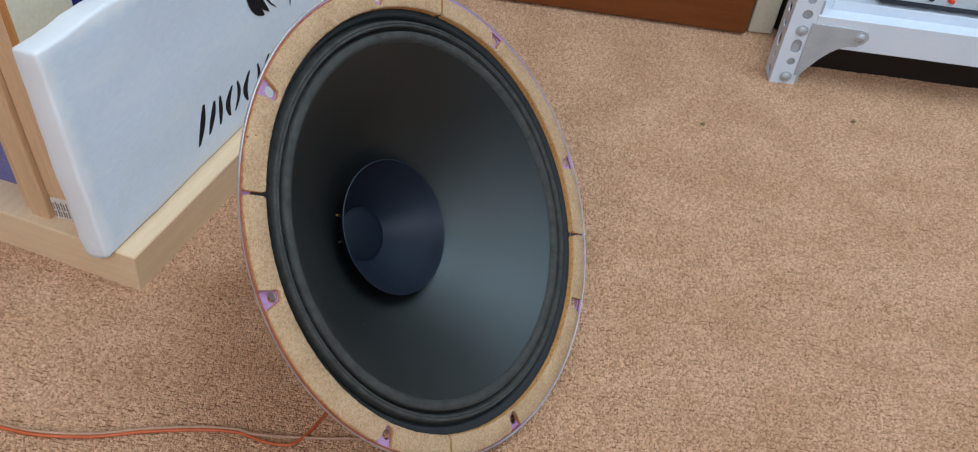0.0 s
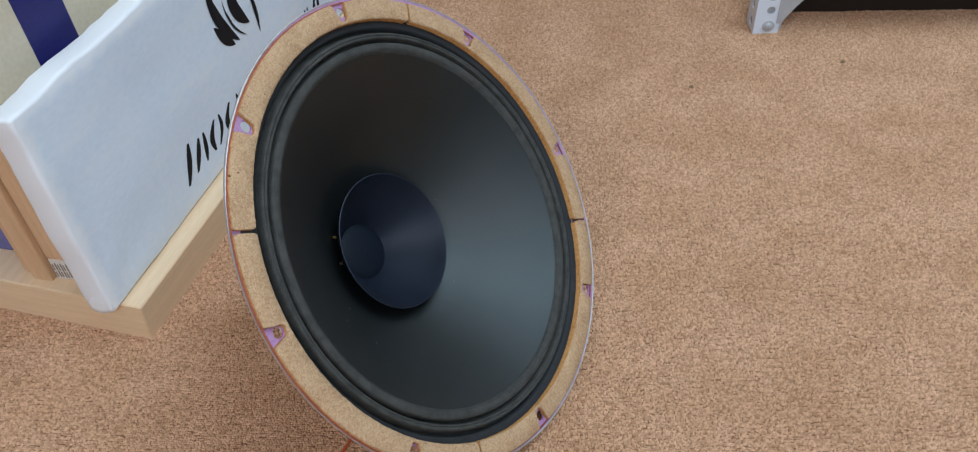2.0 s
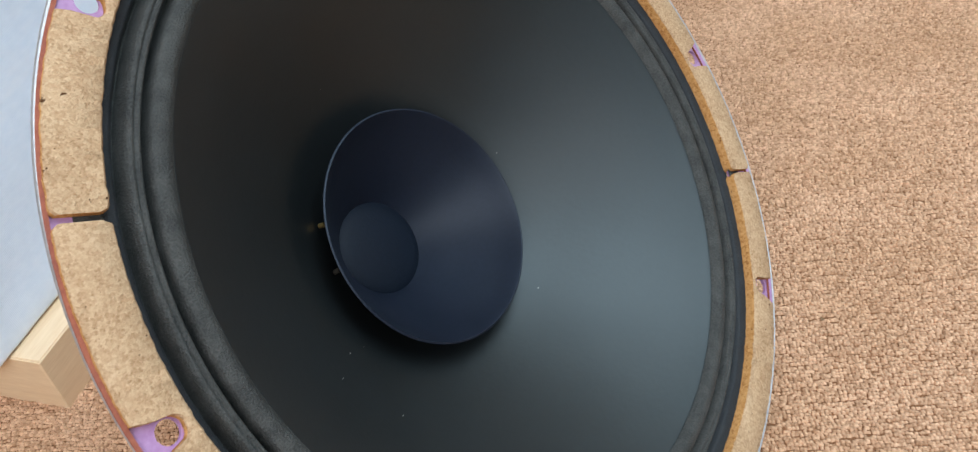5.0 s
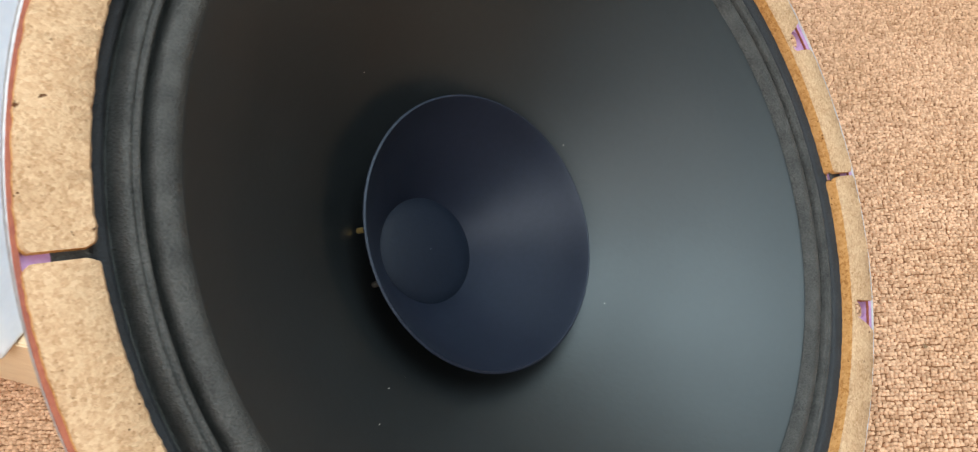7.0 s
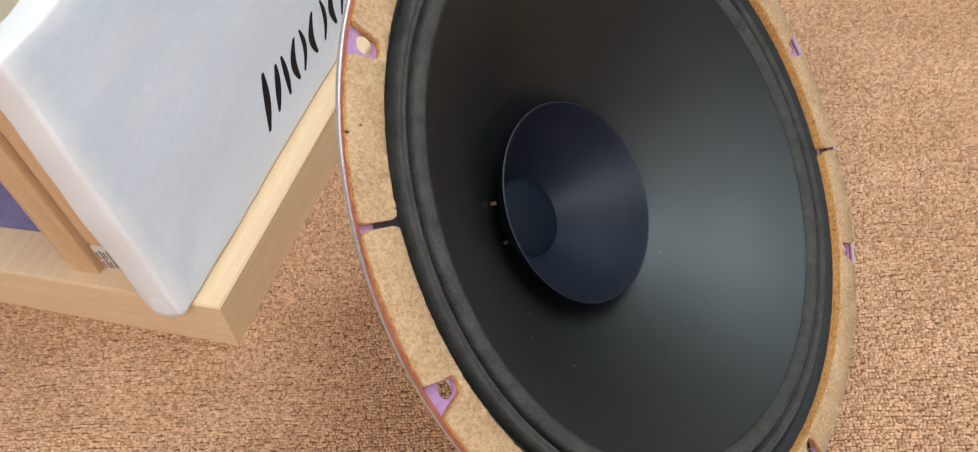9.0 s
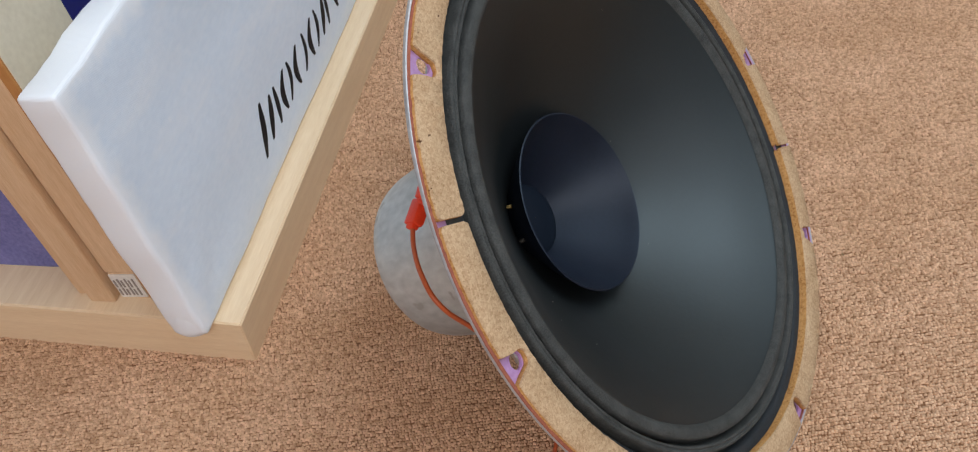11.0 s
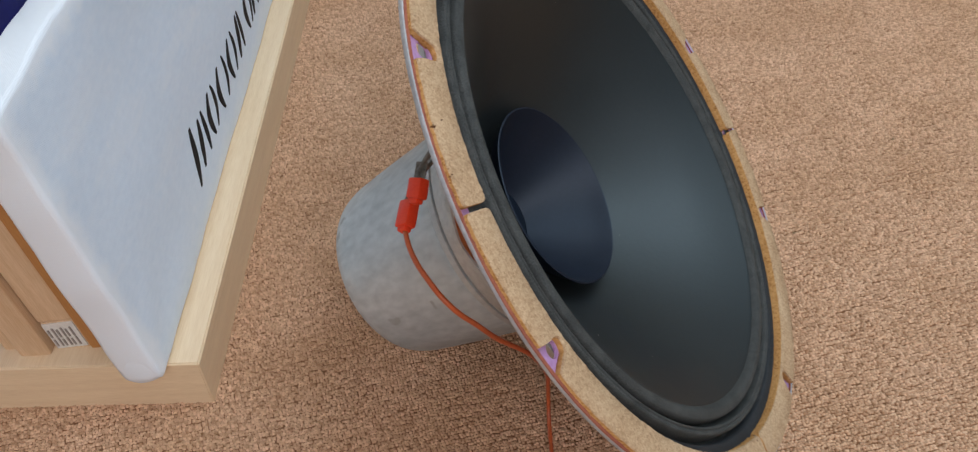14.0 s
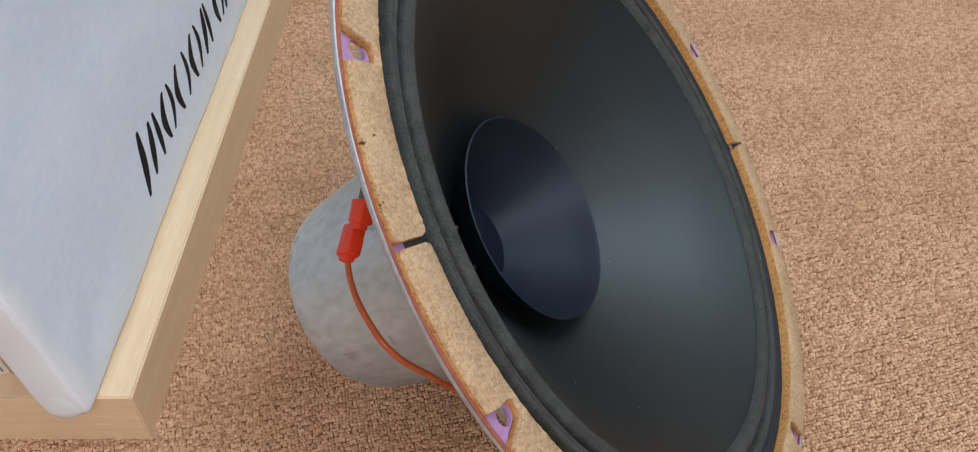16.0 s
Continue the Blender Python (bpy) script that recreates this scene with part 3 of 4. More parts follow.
def loudspeaker():
    m = speaker_pose()
    spk = thing("loudspeaker", m, "large round black-coned loudspeaker driver with cork ring on the carpet", "loudspeaker")
    inv = m.inverted()
    # flange with bolt holes
    outline = circle_points(OFF_X, OFF_Y, R_RIM - 0.0012, 200)
    bolts = [circle_points(OFF_X + 0.1465 * math.cos(radians(h)), OFF_Y + 0.1465 * math.sin(radians(h)), 0.0034, 20) for h in HOLES]
    part("flange", plate(outline, [circle_points(0, 0, R_IN + 0.0012, 200), *bolts], 0.0014), FLANGE, spk, "lilac primed steel flange with bolt holes", m=pose(0, 0, -CORK_T - 0.0001))
    rim = [(R_RIM - 0.0014, -0.0034), (R_RIM - 0.0012, -0.0029), (R_RIM - 0.0007, -0.0026), (R_RIM - 0.0002, -0.0028), (R_RIM, -0.0032), (R_RIM, -0.0042), (R_RIM - 0.0005, -0.0048), (R_RIM - 0.0016, -0.0047)]
    part("rim", lathe(rim, 220, True, 0.0006), RIM, spk, "worn bare metal rim edge", 35, pose(OFF_X, OFF_Y, 0))
    part("rusty_edge", lathe([(R_CORK - 0.0003, -0.0029), (R_CORK + 0.0009, -0.0029), (R_CORK + 0.0008, -0.0025), (R_CORK - 0.0003, -0.0021)], 220, True, 0.0015), RUST, spk, "rusty red edge round the cork", m=pose(-0.0002, 0, 0))
    part("basket", basket_mesh(), BASKET, spk, "pressed steel basket with window openings", 30)
    for i, g in enumerate(GAPS):
        start, end = g, GAPS[(i + 1) % 4] + (360 if i == 3 else 0)
        gap = 0.42 if i in (1,) else 0.28
        gap_end = 0.42 if i == 0 else 0.28
        inside = [h + k for h in HOLES for k in (0, 360) if start < h + k < end]
        part("cork_segment", cork_segment(start + gap, end - gap_end, inside, i + 1), (CORK, CORK_CUT), spk, "tan granular cork gasket segment", 50)
    # moving parts
    edge = smooth_profile([(0.1331, -0.0100), (0.1319, -0.0108), (0.1311, -0.0060), (0.1303, -0.0040), (0.1292, -0.0036), (0.1284, -0.0042), (0.1276, -0.0036), (0.1266, -0.0046), (0.1258, -0.0098), (0.1247, -0.0102), (0.1240, -0.0050), (0.1228, -0.0036), (0.1206, -0.0033), (0.1190, -0.0039), (0.1176, -0.0054), (0.1165, -0.0074)], 6)
    # the cloth's glued hem under the cork, cut out round the bolts
    hem = []
    for k in range(720):
        off = min(abs((k / 2 - h + 180) % 360 - 180) for h in HOLES) * math.pi / 180 * 0.1447
        hem.append((0.1398 if off < 0.0062 else 0.1464) + 0.0004 * noise.noise((k * 0.21, 2.0, 5.0)))
    loop = [(r * math.cos(radians(k / 2)), r * math.sin(radians(k / 2))) for k, r in enumerate(hem)]
    part("surround_hem", plate(loop, [circle_points(0, 0, 0.1391, 180)], 0.0003), SURROUND, spk, "glued hem of the black cloth", m=pose(0, 0, -0.0027))
    part("surround_land", lathe([(0.1402, -0.0050), (0.1352, -0.0050), (0.1340, -0.0058), (0.1331, -0.0100)], 200), LAND, spk, "flat doped land of the cloth surround", 80)
    part("surround", lathe(edge, 200), SURROUND, spk, "corrugated black cloth surround", 80)
    front = smooth_profile([(0.1172, -0.0062), (0.1150, -0.0076), (0.1000, -0.0188), (0.0800, -0.0350), (0.0600, -0.0506), (0.0400, -0.0650), (0.0270, -0.0745), (0.0200, -0.0830)], 6)
    part("cone", lathe(front, 200), CONE, spk, "smooth black paper cone", 80)
    back = [(r, h - 0.0012) for r, h in front]
    part("cone_back", lathe(back, 120), CONE_BACK, spk, "brown paper rear of the cone", 80)
    w = smooth_profile([(0.0192, -0.0826), (0.0250, -0.0752), (0.0330, -0.0652), (0.0405, -0.0552), (0.0456, -0.0474), (0.0463, -0.0467)], 6)
    whizz = w + [(0.0467, -0.0468)] + [(r + 0.0007, h - 0.0004) for r, h in reversed(w)]
    part("whizzer_cone", lathe(whizz, 140), WHIZZER, spk, "dark navy paper whizzer cone", 60)
    part("dust_cap", lathe([(0.0196, -0.0826), (0.0186, -0.0818), (0.0150, -0.0808), (0.0090, -0.0800), (0.0040, -0.0797), (0.0001, -0.0796)], 90), CAP, spk, "shallow dark blue dust cap", 60)
    part("neck", lathe([(0.0210, -0.0815), (0.0210, -0.1000)], 60), CONE_BACK, spk)
    spider = [(0.0420 + 0.0218 * k / 40, -0.0712 + 0.0011 * math.sin(k * 2 * math.pi / 8) + 0.0012 * k / 40) for k in range(41)]
    part("spider", lathe(spider, 120), CONE_BACK, spk, "corrugated brown-red centring spider", 70)
    # lead-out eyelet on the cone
    for deg, r, h in ((132.4, 0.0386, -0.0645), (160.0, 0.0372, -0.0652)):
        a = radians(deg)
        bm = tube([(r * math.cos(a), r * math.sin(a), h), ((r - 0.001) * math.cos(a), (r - 0.001) * math.sin(a), h + 0.0022)], 0.0010, 8, 2)
        eye = part("eyelet", bm, BRASS if deg < 150 else TIN, spk, "small brass lead-out eyelet", 40)
        part("lead_wire", tube([((r - 0.001) * math.cos(a), (r - 0.001) * math.sin(a), h + 0.0018), ((r - 0.004) * math.cos(a), (r - 0.004) * math.sin(a), h - 0.0004), ((r - 0.007) * math.cos(a), (r - 0.007) * math.sin(a), h - 0.0050)], 0.0004, 6, 5), BLACK_PLASTIC, eye)
    # motor and dust
    rnd = random.Random(11)
    for k in range(9):
        r, a = rnd.uniform(0.055, 0.108), rnd.uniform(0, 2 * math.pi)
        z = -0.0070 - (0.1150 - r) * 0.795
        bm = bmesh.new()
        bmesh.ops.create_icosphere(bm, subdivisions=1, radius=0.00012 + 0.00012 * rnd.random(), matrix=pose(r * math.cos(a), r * math.sin(a), z + 0.0004) @ Matrix.Diagonal((1.6, 0.7, 0.6, 1)))
        part("dust_speck", bm, DUST, spk)
    part("front_plate", lathe([(0.0360, -0.0776), (0.0560, -0.0776), (0.0560, -0.0790), (0.0588, -0.0790), (0.0596, -0.0795), (0.0596, -0.0822), (0.0588, -0.0829), (0.0575, -0.0832), (0.0360, -0.0832)], 150, True), BASKET, spk, "bright steel mounting plate", 35)
    pot = [(0.0562, -0.0833), (0.0568, -0.0840), (0.0565, -0.0900), (0.0559, -0.0980), (0.0551, -0.1050), *smooth_profile([(0.0548, -0.1080), (0.0529, -0.1260), (0.0504, -0.1450), (0.0497, -0.1500), (0.0494, -0.1506), (0.0484, -0.1548), (0.0464, -0.1588), (0.0425, -0.1610)], 4), (0.0370, -0.1614), (0.0350, -0.1606), (0.0001, -0.1606)]
    part("magnet_pot", lathe(pot, 170, wobble=0.002), POT, spk, "grey zinc coated tapered magnet pot", 50)
    # solder tags and connectors on the basket's side
    low_b, low_t = inv @ Vector((-0.1024, 0.4470, 0.1464)), inv @ Vector((-0.0968, 0.4573, 0.1506))
    up_b, up_t = inv @ Vector((-0.0958, 0.4490, 0.1585)), inv @ Vector((-0.0922, 0.4548, 0.1640))
    connector(spk, low_b, low_t)
    connector(spk, up_b, up_t)
    tip = up_t + (up_t - up_b) * 0.55
    bm = tube([up_t, tip, tip + Vector((0.006, 0.006, 0.016))], 0.0011, 8, 4)
    part("solder_tag", bm, TIN, spk, "tinned solder tag", 40)
    part("solder_tag", tube([low_t, low_t + (low_t - low_b) * 0.6, tip + Vector((0.010, 0.001, 0.018))], 0.0009, 8, 4), TIN, spk, "tinned solder tag", 40)
    return spk


loudspeaker()


def lint(place, size, seed):
    bm = bmesh.new()
    bmesh.ops.create_icosphere(bm, subdivisions=1, radius=size)
    rnd = random.Random(seed)
    for v in bm.verts:
        v.co *= 0.5 + rnd.random()
        v.co.z *= 0.6
    tagged(part("lint", bm, CRUMB, m=pose(*place, 0, 0, seed * 40)), "small brown crumb of lint lying on the carpet", "lint", "crumbs on the carpet")


for k, (x, y) in enumerate(((0.2694, 0.8077), (0.4379, 0.8413), (0.150, 0.505), (0.262, 0.560))):
    lint((x, y, 0.0012), 0.0027 if k < 2 else 0.0009, k + 1)


# ---- speaker cable ----
def speaker_cable():
    cab = thing("speaker_cable", pose(0, 0, 0), "thin twin speaker cable, brown and pale, lying on the carpet", "cable")
    drop = [(-0.1024, 0.4470, 0.1462), (-0.1034, 0.4370, 0.1456), (-0.1030, 0.4250, 0.1462), (-0.1012, 0.4140, 0.1466), (-0.0985, 0.4060, 0.1445), (-0.0935, 0.4025, 0.1375), (-0.0865, 0.4030, 0.1270), (-0.0763, 0.4055, 0.1100), (-0.0600, 0.4120, 0.0850), (-0.0470, 0.4250, 0.0500), (-0.0420, 0.4340, 0.0200), (-0.0440, 0.4270, 0.0040), (-0.0500, 0.4080, 0.0020), (-0.0560, 0.3945, 0.0020), (-0.0630, 0.3830, 0.0020)]
    floor = [(-0.0700, 0.3758, 0.0020), (-0.0790, 0.3744, 0.0020), (-0.0910, 0.3762, 0.0020), (-0.1080, 0.3812, 0.0020), (-0.1330, 0.3805, 0.0020), (-0.1680, 0.3752, 0.0020), (-0.1970, 0.3684, 0.0020), (-0.2320, 0.3662, 0.0020), (-0.2600, 0.3700, 0.0020), (-0.3200, 0.3800, 0.0020), (-0.4200, 0.3700, 0.0020)]
    part("brown_core", tube(drop + floor, 0.00112, 10, 8), RED_WIRE, cab, "glossy brown-red insulated core", 60)
    pale = [(0.0300, 0.4500, 0.0020), (0.0100, 0.4150, 0.0020), (-0.0150, 0.3880, 0.0020), (-0.0350, 0.3838, 0.0020), (-0.0700, 0.3812, 0.0020), (-0.0960, 0.3795, 0.0043), (-0.1080, 0.3835, 0.0020), (-0.1330, 0.3829, 0.0020), (-0.1680, 0.3776, 0.0020), (-0.1970, 0.3708, 0.0020), (-0.2320, 0.3687, 0.0020), (-0.2600, 0.3724, 0.0020), (-0.3200, 0.3825, 0.0020), (-0.4200, 0.3725, 0.0020)]
    part("pale_core", tube(pale, 0.0011, 10, 8), PALE_WIRE, cab, "pale translucent insulated core", 60)


speaker_cable()

# ---- low plinth and what stands on it: local x to the west, y along the long edge, z up ----
TURN = math.degrees(math.atan2(0.313, 0.950))
BASE = Matrix.Translation((-0.208, 0.503, 0)) @ pose(0, 0, 0, 0, 0, -TURN)
PLINTH_Z = 0.0330


def on_plinth(x, y, z):
    """A place on the plinth: x metres in from its long front edge, y along it."""
    return BASE @ Matrix.Translation((-x, y, z))


def plinth():
    ob = thing("plinth", BASE, "low pale plywood plinth board on the carpet", "plinth")
    part("board", box((-0.42, 0.0011, -0.0016), (-0.0011, 0.555, PLINTH_Z), 0.0006, 2), PINE, ob)
    part("end_band", box((-0.42, 0.0, -0.0014), (-0.0011, 0.0010, PLINTH_Z - 0.0002), 0.0003, 1), PINE_BAND, ob, "pale end veneer")
    part("side_band", box((-0.0010, 0.0, -0.0014), (0.0, 0.555, PLINTH_Z - 0.0002), 0.0003, 1), PINE_BAND, ob, "pale edge veneer")


plinth()
LEAN = 6.85


def leaning(x, y):
    """A pose on the plinth that leans back (local z up the slope, y along, x towards the room)."""
    return on_plinth(x, y, PLINTH_Z) @ pose(0, 0, 0, 0, -LEAN, 0)


def slack(y, z):
    """How far the cloth stands out from its frame: slack and ripples drawn from the corner."""
    k = noise.noise((y * 14, z * 22, 1.3)) * 0.0012 + noise.noise((y * 70, z * 70, 4.1)) * 0.0003
    return k + 0.0007 * math.exp(-math.hypot(y, z) / 0.05) * math.sin(9 * math.atan2(z, y + 0.004))


def canvas():
    top = leaning(0.0155, -0.0095)
    cv = thing("stretched_canvas", top, "white stretched canvas with black printed emblem, leaning on the plinth", "canvas")
    long, high, deep = 0.512, 0.1695, 0.0215
    bm = box((-deep, 0, 0.0006), (0, long, high), 0.0030, 3)
    for axis, cuts in ((1, 70), (2, 34)):
        ends = (0.012, (long, high)[axis - 1] - 0.012)
        for k in range(cuts + 1):
            at = ends[0] + (ends[1] - ends[0]) * k / cuts
            bmesh.ops.bisect_plane(bm, geom=bm.verts[:] + bm.edges[:] + bm.faces[:], plane_co=(0, at, 0) if axis == 1 else (0, 0, at), plane_no=(0, 1, 0) if axis == 1 else (0, 0, 1))
    for v in bm.verts:
        y, z = v.co.y, v.co.z
        v.co.x += slack(y, z)
        v.co.y += 0.0013 * noise.noise((v.co.x * 30, z * 28, 5.5)) * (1.0 if y < 0.02 else 0.3) + 0.0003 * noise.noise((v.co.x * 90, z * 110, 2.5))
        if z > high - 0.006:
            v.co.z += 0.0017 * noise.noise((y * 25, 0.2, 8.8)) + 0.0009 * noise.noise((y * 90, v.co.x * 60, 3.8))
        if z < 0.006:
            v.co.z += 0.0004 * abs(noise.noise((y * 40, 0.7, 2.2)))
    part("cloth", bm, CANVAS, cv, smooth=50)
    # the folded corner of cloth that hangs a little over the plinth's edge
    bm = bmesh.new()
    bmesh.ops.create_uvsphere(bm, u_segments=20, v_segments=12, radius=1)
    for v in bm.verts:
        s = v.co.copy()
        v.co = Vector((-0.0104 + 0.0103 * s.x + 0.0008 * s.z, 0.0020 + 0.0030 * s.y, 0.0050 + (0.016 if s.z > 0 else 0.0066) * s.z))
        v.co += 0.0009 * Vector((noise.noise((s.x * 3, s.y * 3, s.z * 3)), noise.noise((s.x * 5, s.z * 4, 3.0)), 0.0))
    part("corner_fold", bm, CANVAS, cv, "folded corner of the canvas cloth", 60)
    # print: plain slanted bars
    slots = ((0.124, 0.009), (0.146, 0.019), (0.171, 0.016), (0.201, 0.026), (0.231, 0.019), (0.259, 0.015), (0.292, 0.017), (0.316, 0.019), (0.340, 0.015), (0.362, 0.015), (0.386, 0.017))
    for i, (y, w) in enumerate(slots):
        low, tall = (0.0195, 0.0300) if i == 0 else (0.0215, 0.0235)
        y += 0.0095
        bm = bmesh.new()
        if i in (2, 3, 4, 6):
            strokes = ((-0.30, 0.0058, 0.42, -0.0048), (0.20, 0.0040, 0.42, 0.0040))
        elif w > 0.012:
            strokes = ((-0.46, 0.0060, 0.62, 0.0008), (0.18, 0.0044, 0.28, 0.0010))
        else:
            strokes = ((-0.2, 0.0062, 0.55, 0.0012),)
        for at, thick, slant, bend in strokes:
            ys = y + at * w - 0.5 * slant * tall + 0.0030
            left, right = [], []
            for k in range(13):
                s = k / 12
                half = 1.18 * thick * (0.18 + 0.82 * math.sin(math.pi * (0.06 + 0.88 * s))) / 2
                mid = ys + slant * tall * s + bend * math.sin(math.pi * s)
                left.append((mid - half, low + tall * s)), right.append((mid + half, low + tall * s))
            ring = right + left[::-1]
            f = [bm.verts.new((0.0004 + slack(a, b), a, b)) for a, b in ring]
            g = [bm.verts.new((-0.0006 + slack(a, b), a, b)) for a, b in ring]
            bm.faces.new(f), bm.faces.new(g[::-1])
            for k in range(len(ring)):
                bm.faces.new((f[k], g[k], g[(k + 1) % len(ring)], f[(k + 1) % len(ring)]))
        part("print_bar", bm, PRINT, cv)
    # emblem: plain leaf-like crescents
    def crescent(cy, cz, half, width, bend, turn):
        pts = []
        for k in range(25):
            t = -1 + 2 * k / 24
            pts.append((bend * (1 - t * t) + width * (1 - t * t) ** 0.8, t * half))
        for k in range(25):
            t = 1 - 2 * k / 24
            pts.append((bend * (1 - t * t) - width * 0.2 * (1 - t * t), t * half))
        c, s = math.cos(radians(turn)), math.sin(radians(turn))
        ring = [(cy + c * a - s * b, cz + s * a + c * b) for a, b in pts[:-1]]
        bm = bmesh.new()
        f = [bm.verts.new((0.0005 + slack(a, b), a, b)) for a, b in ring]
        bm.faces.new(f)
        bmesh.ops.triangulate(bm, faces=bm.faces[:])
        return bm
    for spec in ((0.243, 0.112, 0.034, 0.010, -0.012, 20), (0.236, 0.094, 0.017, 0.008, -0.005, 38), (0.270, 0.108, 0.024, 0.011, 0.004, 200), (0.283, 0.098, 0.030, 0.0022, 0.009, 12), (0.258, 0.100, 0.024, 0.0022, -0.008, 25)):
        part("emblem_shape", crescent(*spec), PRINT, cv)


canvas()


def panel():
    """A tall board behind the canvas: cream face with a blue stripe, layered wooden edge."""
    m = leaning(0.0532, 0.0125)
    pn = thing("painted_panel", m, "tall cream painted board with navy stripe leaning on the plinth", "panel")
    high, long = 0.52, 0.42
    part("face", box((-0.0060, 0.0, 0.0005), (0.0, long, high), 0.0006), ORANGE_WOOD, pn, "thin orange hardboard front sheet")
    part("paint", box((0.0, 0.0015, 0.0010), (0.0007, long - 0.001, high - 0.001), 0.0002), CREAM, pn, "cream painted face")
    part("stripe", box((0.0005, 0.0545, 0.0012), (0.0012, 0.0985, high - 0.0012), 0.0002), NAVY, pn, "navy blue painted stripe")
    part("batten", box((-0.0248, 0.0006, 0.0240), (-0.0064, 0.030, high), 0.0009), PINE_BARE, pn, "bare pine edge batten")
    part("block", box((-0.0244, 0.0012, 0.0006), (-0.0064, 0.030, 0.0232), 0.0009), PINE_BARE, pn)
    lab = part("label", box((-0.0240, 0.0004, 0.0030), (-0.0072, 0.0014, 0.0222), 0.0002), LABEL, pn, "small worn paper label")
    for row, tall in ((0.0052, 0.0050), (0.0122, 0.0056)):
        for k in range(6):
            x = -0.0228 + 0.0024 * k + 0.0003 * (k % 2)
            part("label_bar", box((x, -0.0001, row), (x + 0.0009, 0.0005, row + tall + 0.0012 * (k % 2))), LABEL_INK, lab)


panel()


def board(x, y, thick, long, high, label, material, lean=LEAN):
    m = on_plinth(x, y, PLINTH_Z) @ pose(0, 0, 0, 0, -lean, 0)
    bm = box((-thick, 0, 0.0004), (0, long, high), 0.0010, 2)
    tagged(part("wooden_board", bm, material, m=m), label, "board", "boards behind the canvas")


board(0.0792, 0.0085, 0.0165, 0.40, 0.50, "bare pine board leaning on the plinth behind a painted panel", PINE_BARE)
board(0.0975, 0.0130, 0.0080, 0.38, 0.46, "thin darker pine board leaning on the plinth", PINE_BARE)


def blue_box():
    m = on_plinth(0.116, 0.030, PLINTH_Z)
    bm = box((-0.17, 0, 0.0004), (0, 0.30, 0.24), 0.004, 2)
    tagged(part("felt_box", bm, PURPLE, m=m @ pose(0, 0, 0, 0, -5, 0)), "violet-blue felt covered box standing on the plinth", "box")


blue_box()


# ---- cherry cabinet, cream cabinet beside it, white steel rack ----
def cabinet():
    m = Matrix.Translation((0.349, 1.004, 0)) @ pose(0, 0, 0, 0, 0, -4.0)
    cb = thing("cabinet", m, "reddish cherry veneered cabinet standing on the carpet", "cabinet")
    part("body", box((-0.80, 0.019, -0.0016), (0.0, 0.42, 0.72), 0.001), CHERRY, cb)
    part("front_panel", box((-0.80, 0.0, 0.004), (0.0, 0.018, 0.72), 0.0012), CHERRY, cb, "flat cherry veneered front panel")
    cream = part("cream_panel", box((0.356, 1.019, -0.0016), (0.386, 1.42, 0.70), 0.002), CREAM)
    tagged(cream, "narrow cream painted upright panel beside the cabinet", "panel")
    # added dark box: its colour stands in for the shadowed recess here
    dark = part("dark_gap_box", box((0.392, 1.032, -0.0016), (0.95, 1.42, 0.22), 0.002), DARK_WOOD_AND_GAP)
    tagged(dark, "low dark box standing in for the shadowed gap behind the steel rack", "cabinet")


cabinet()


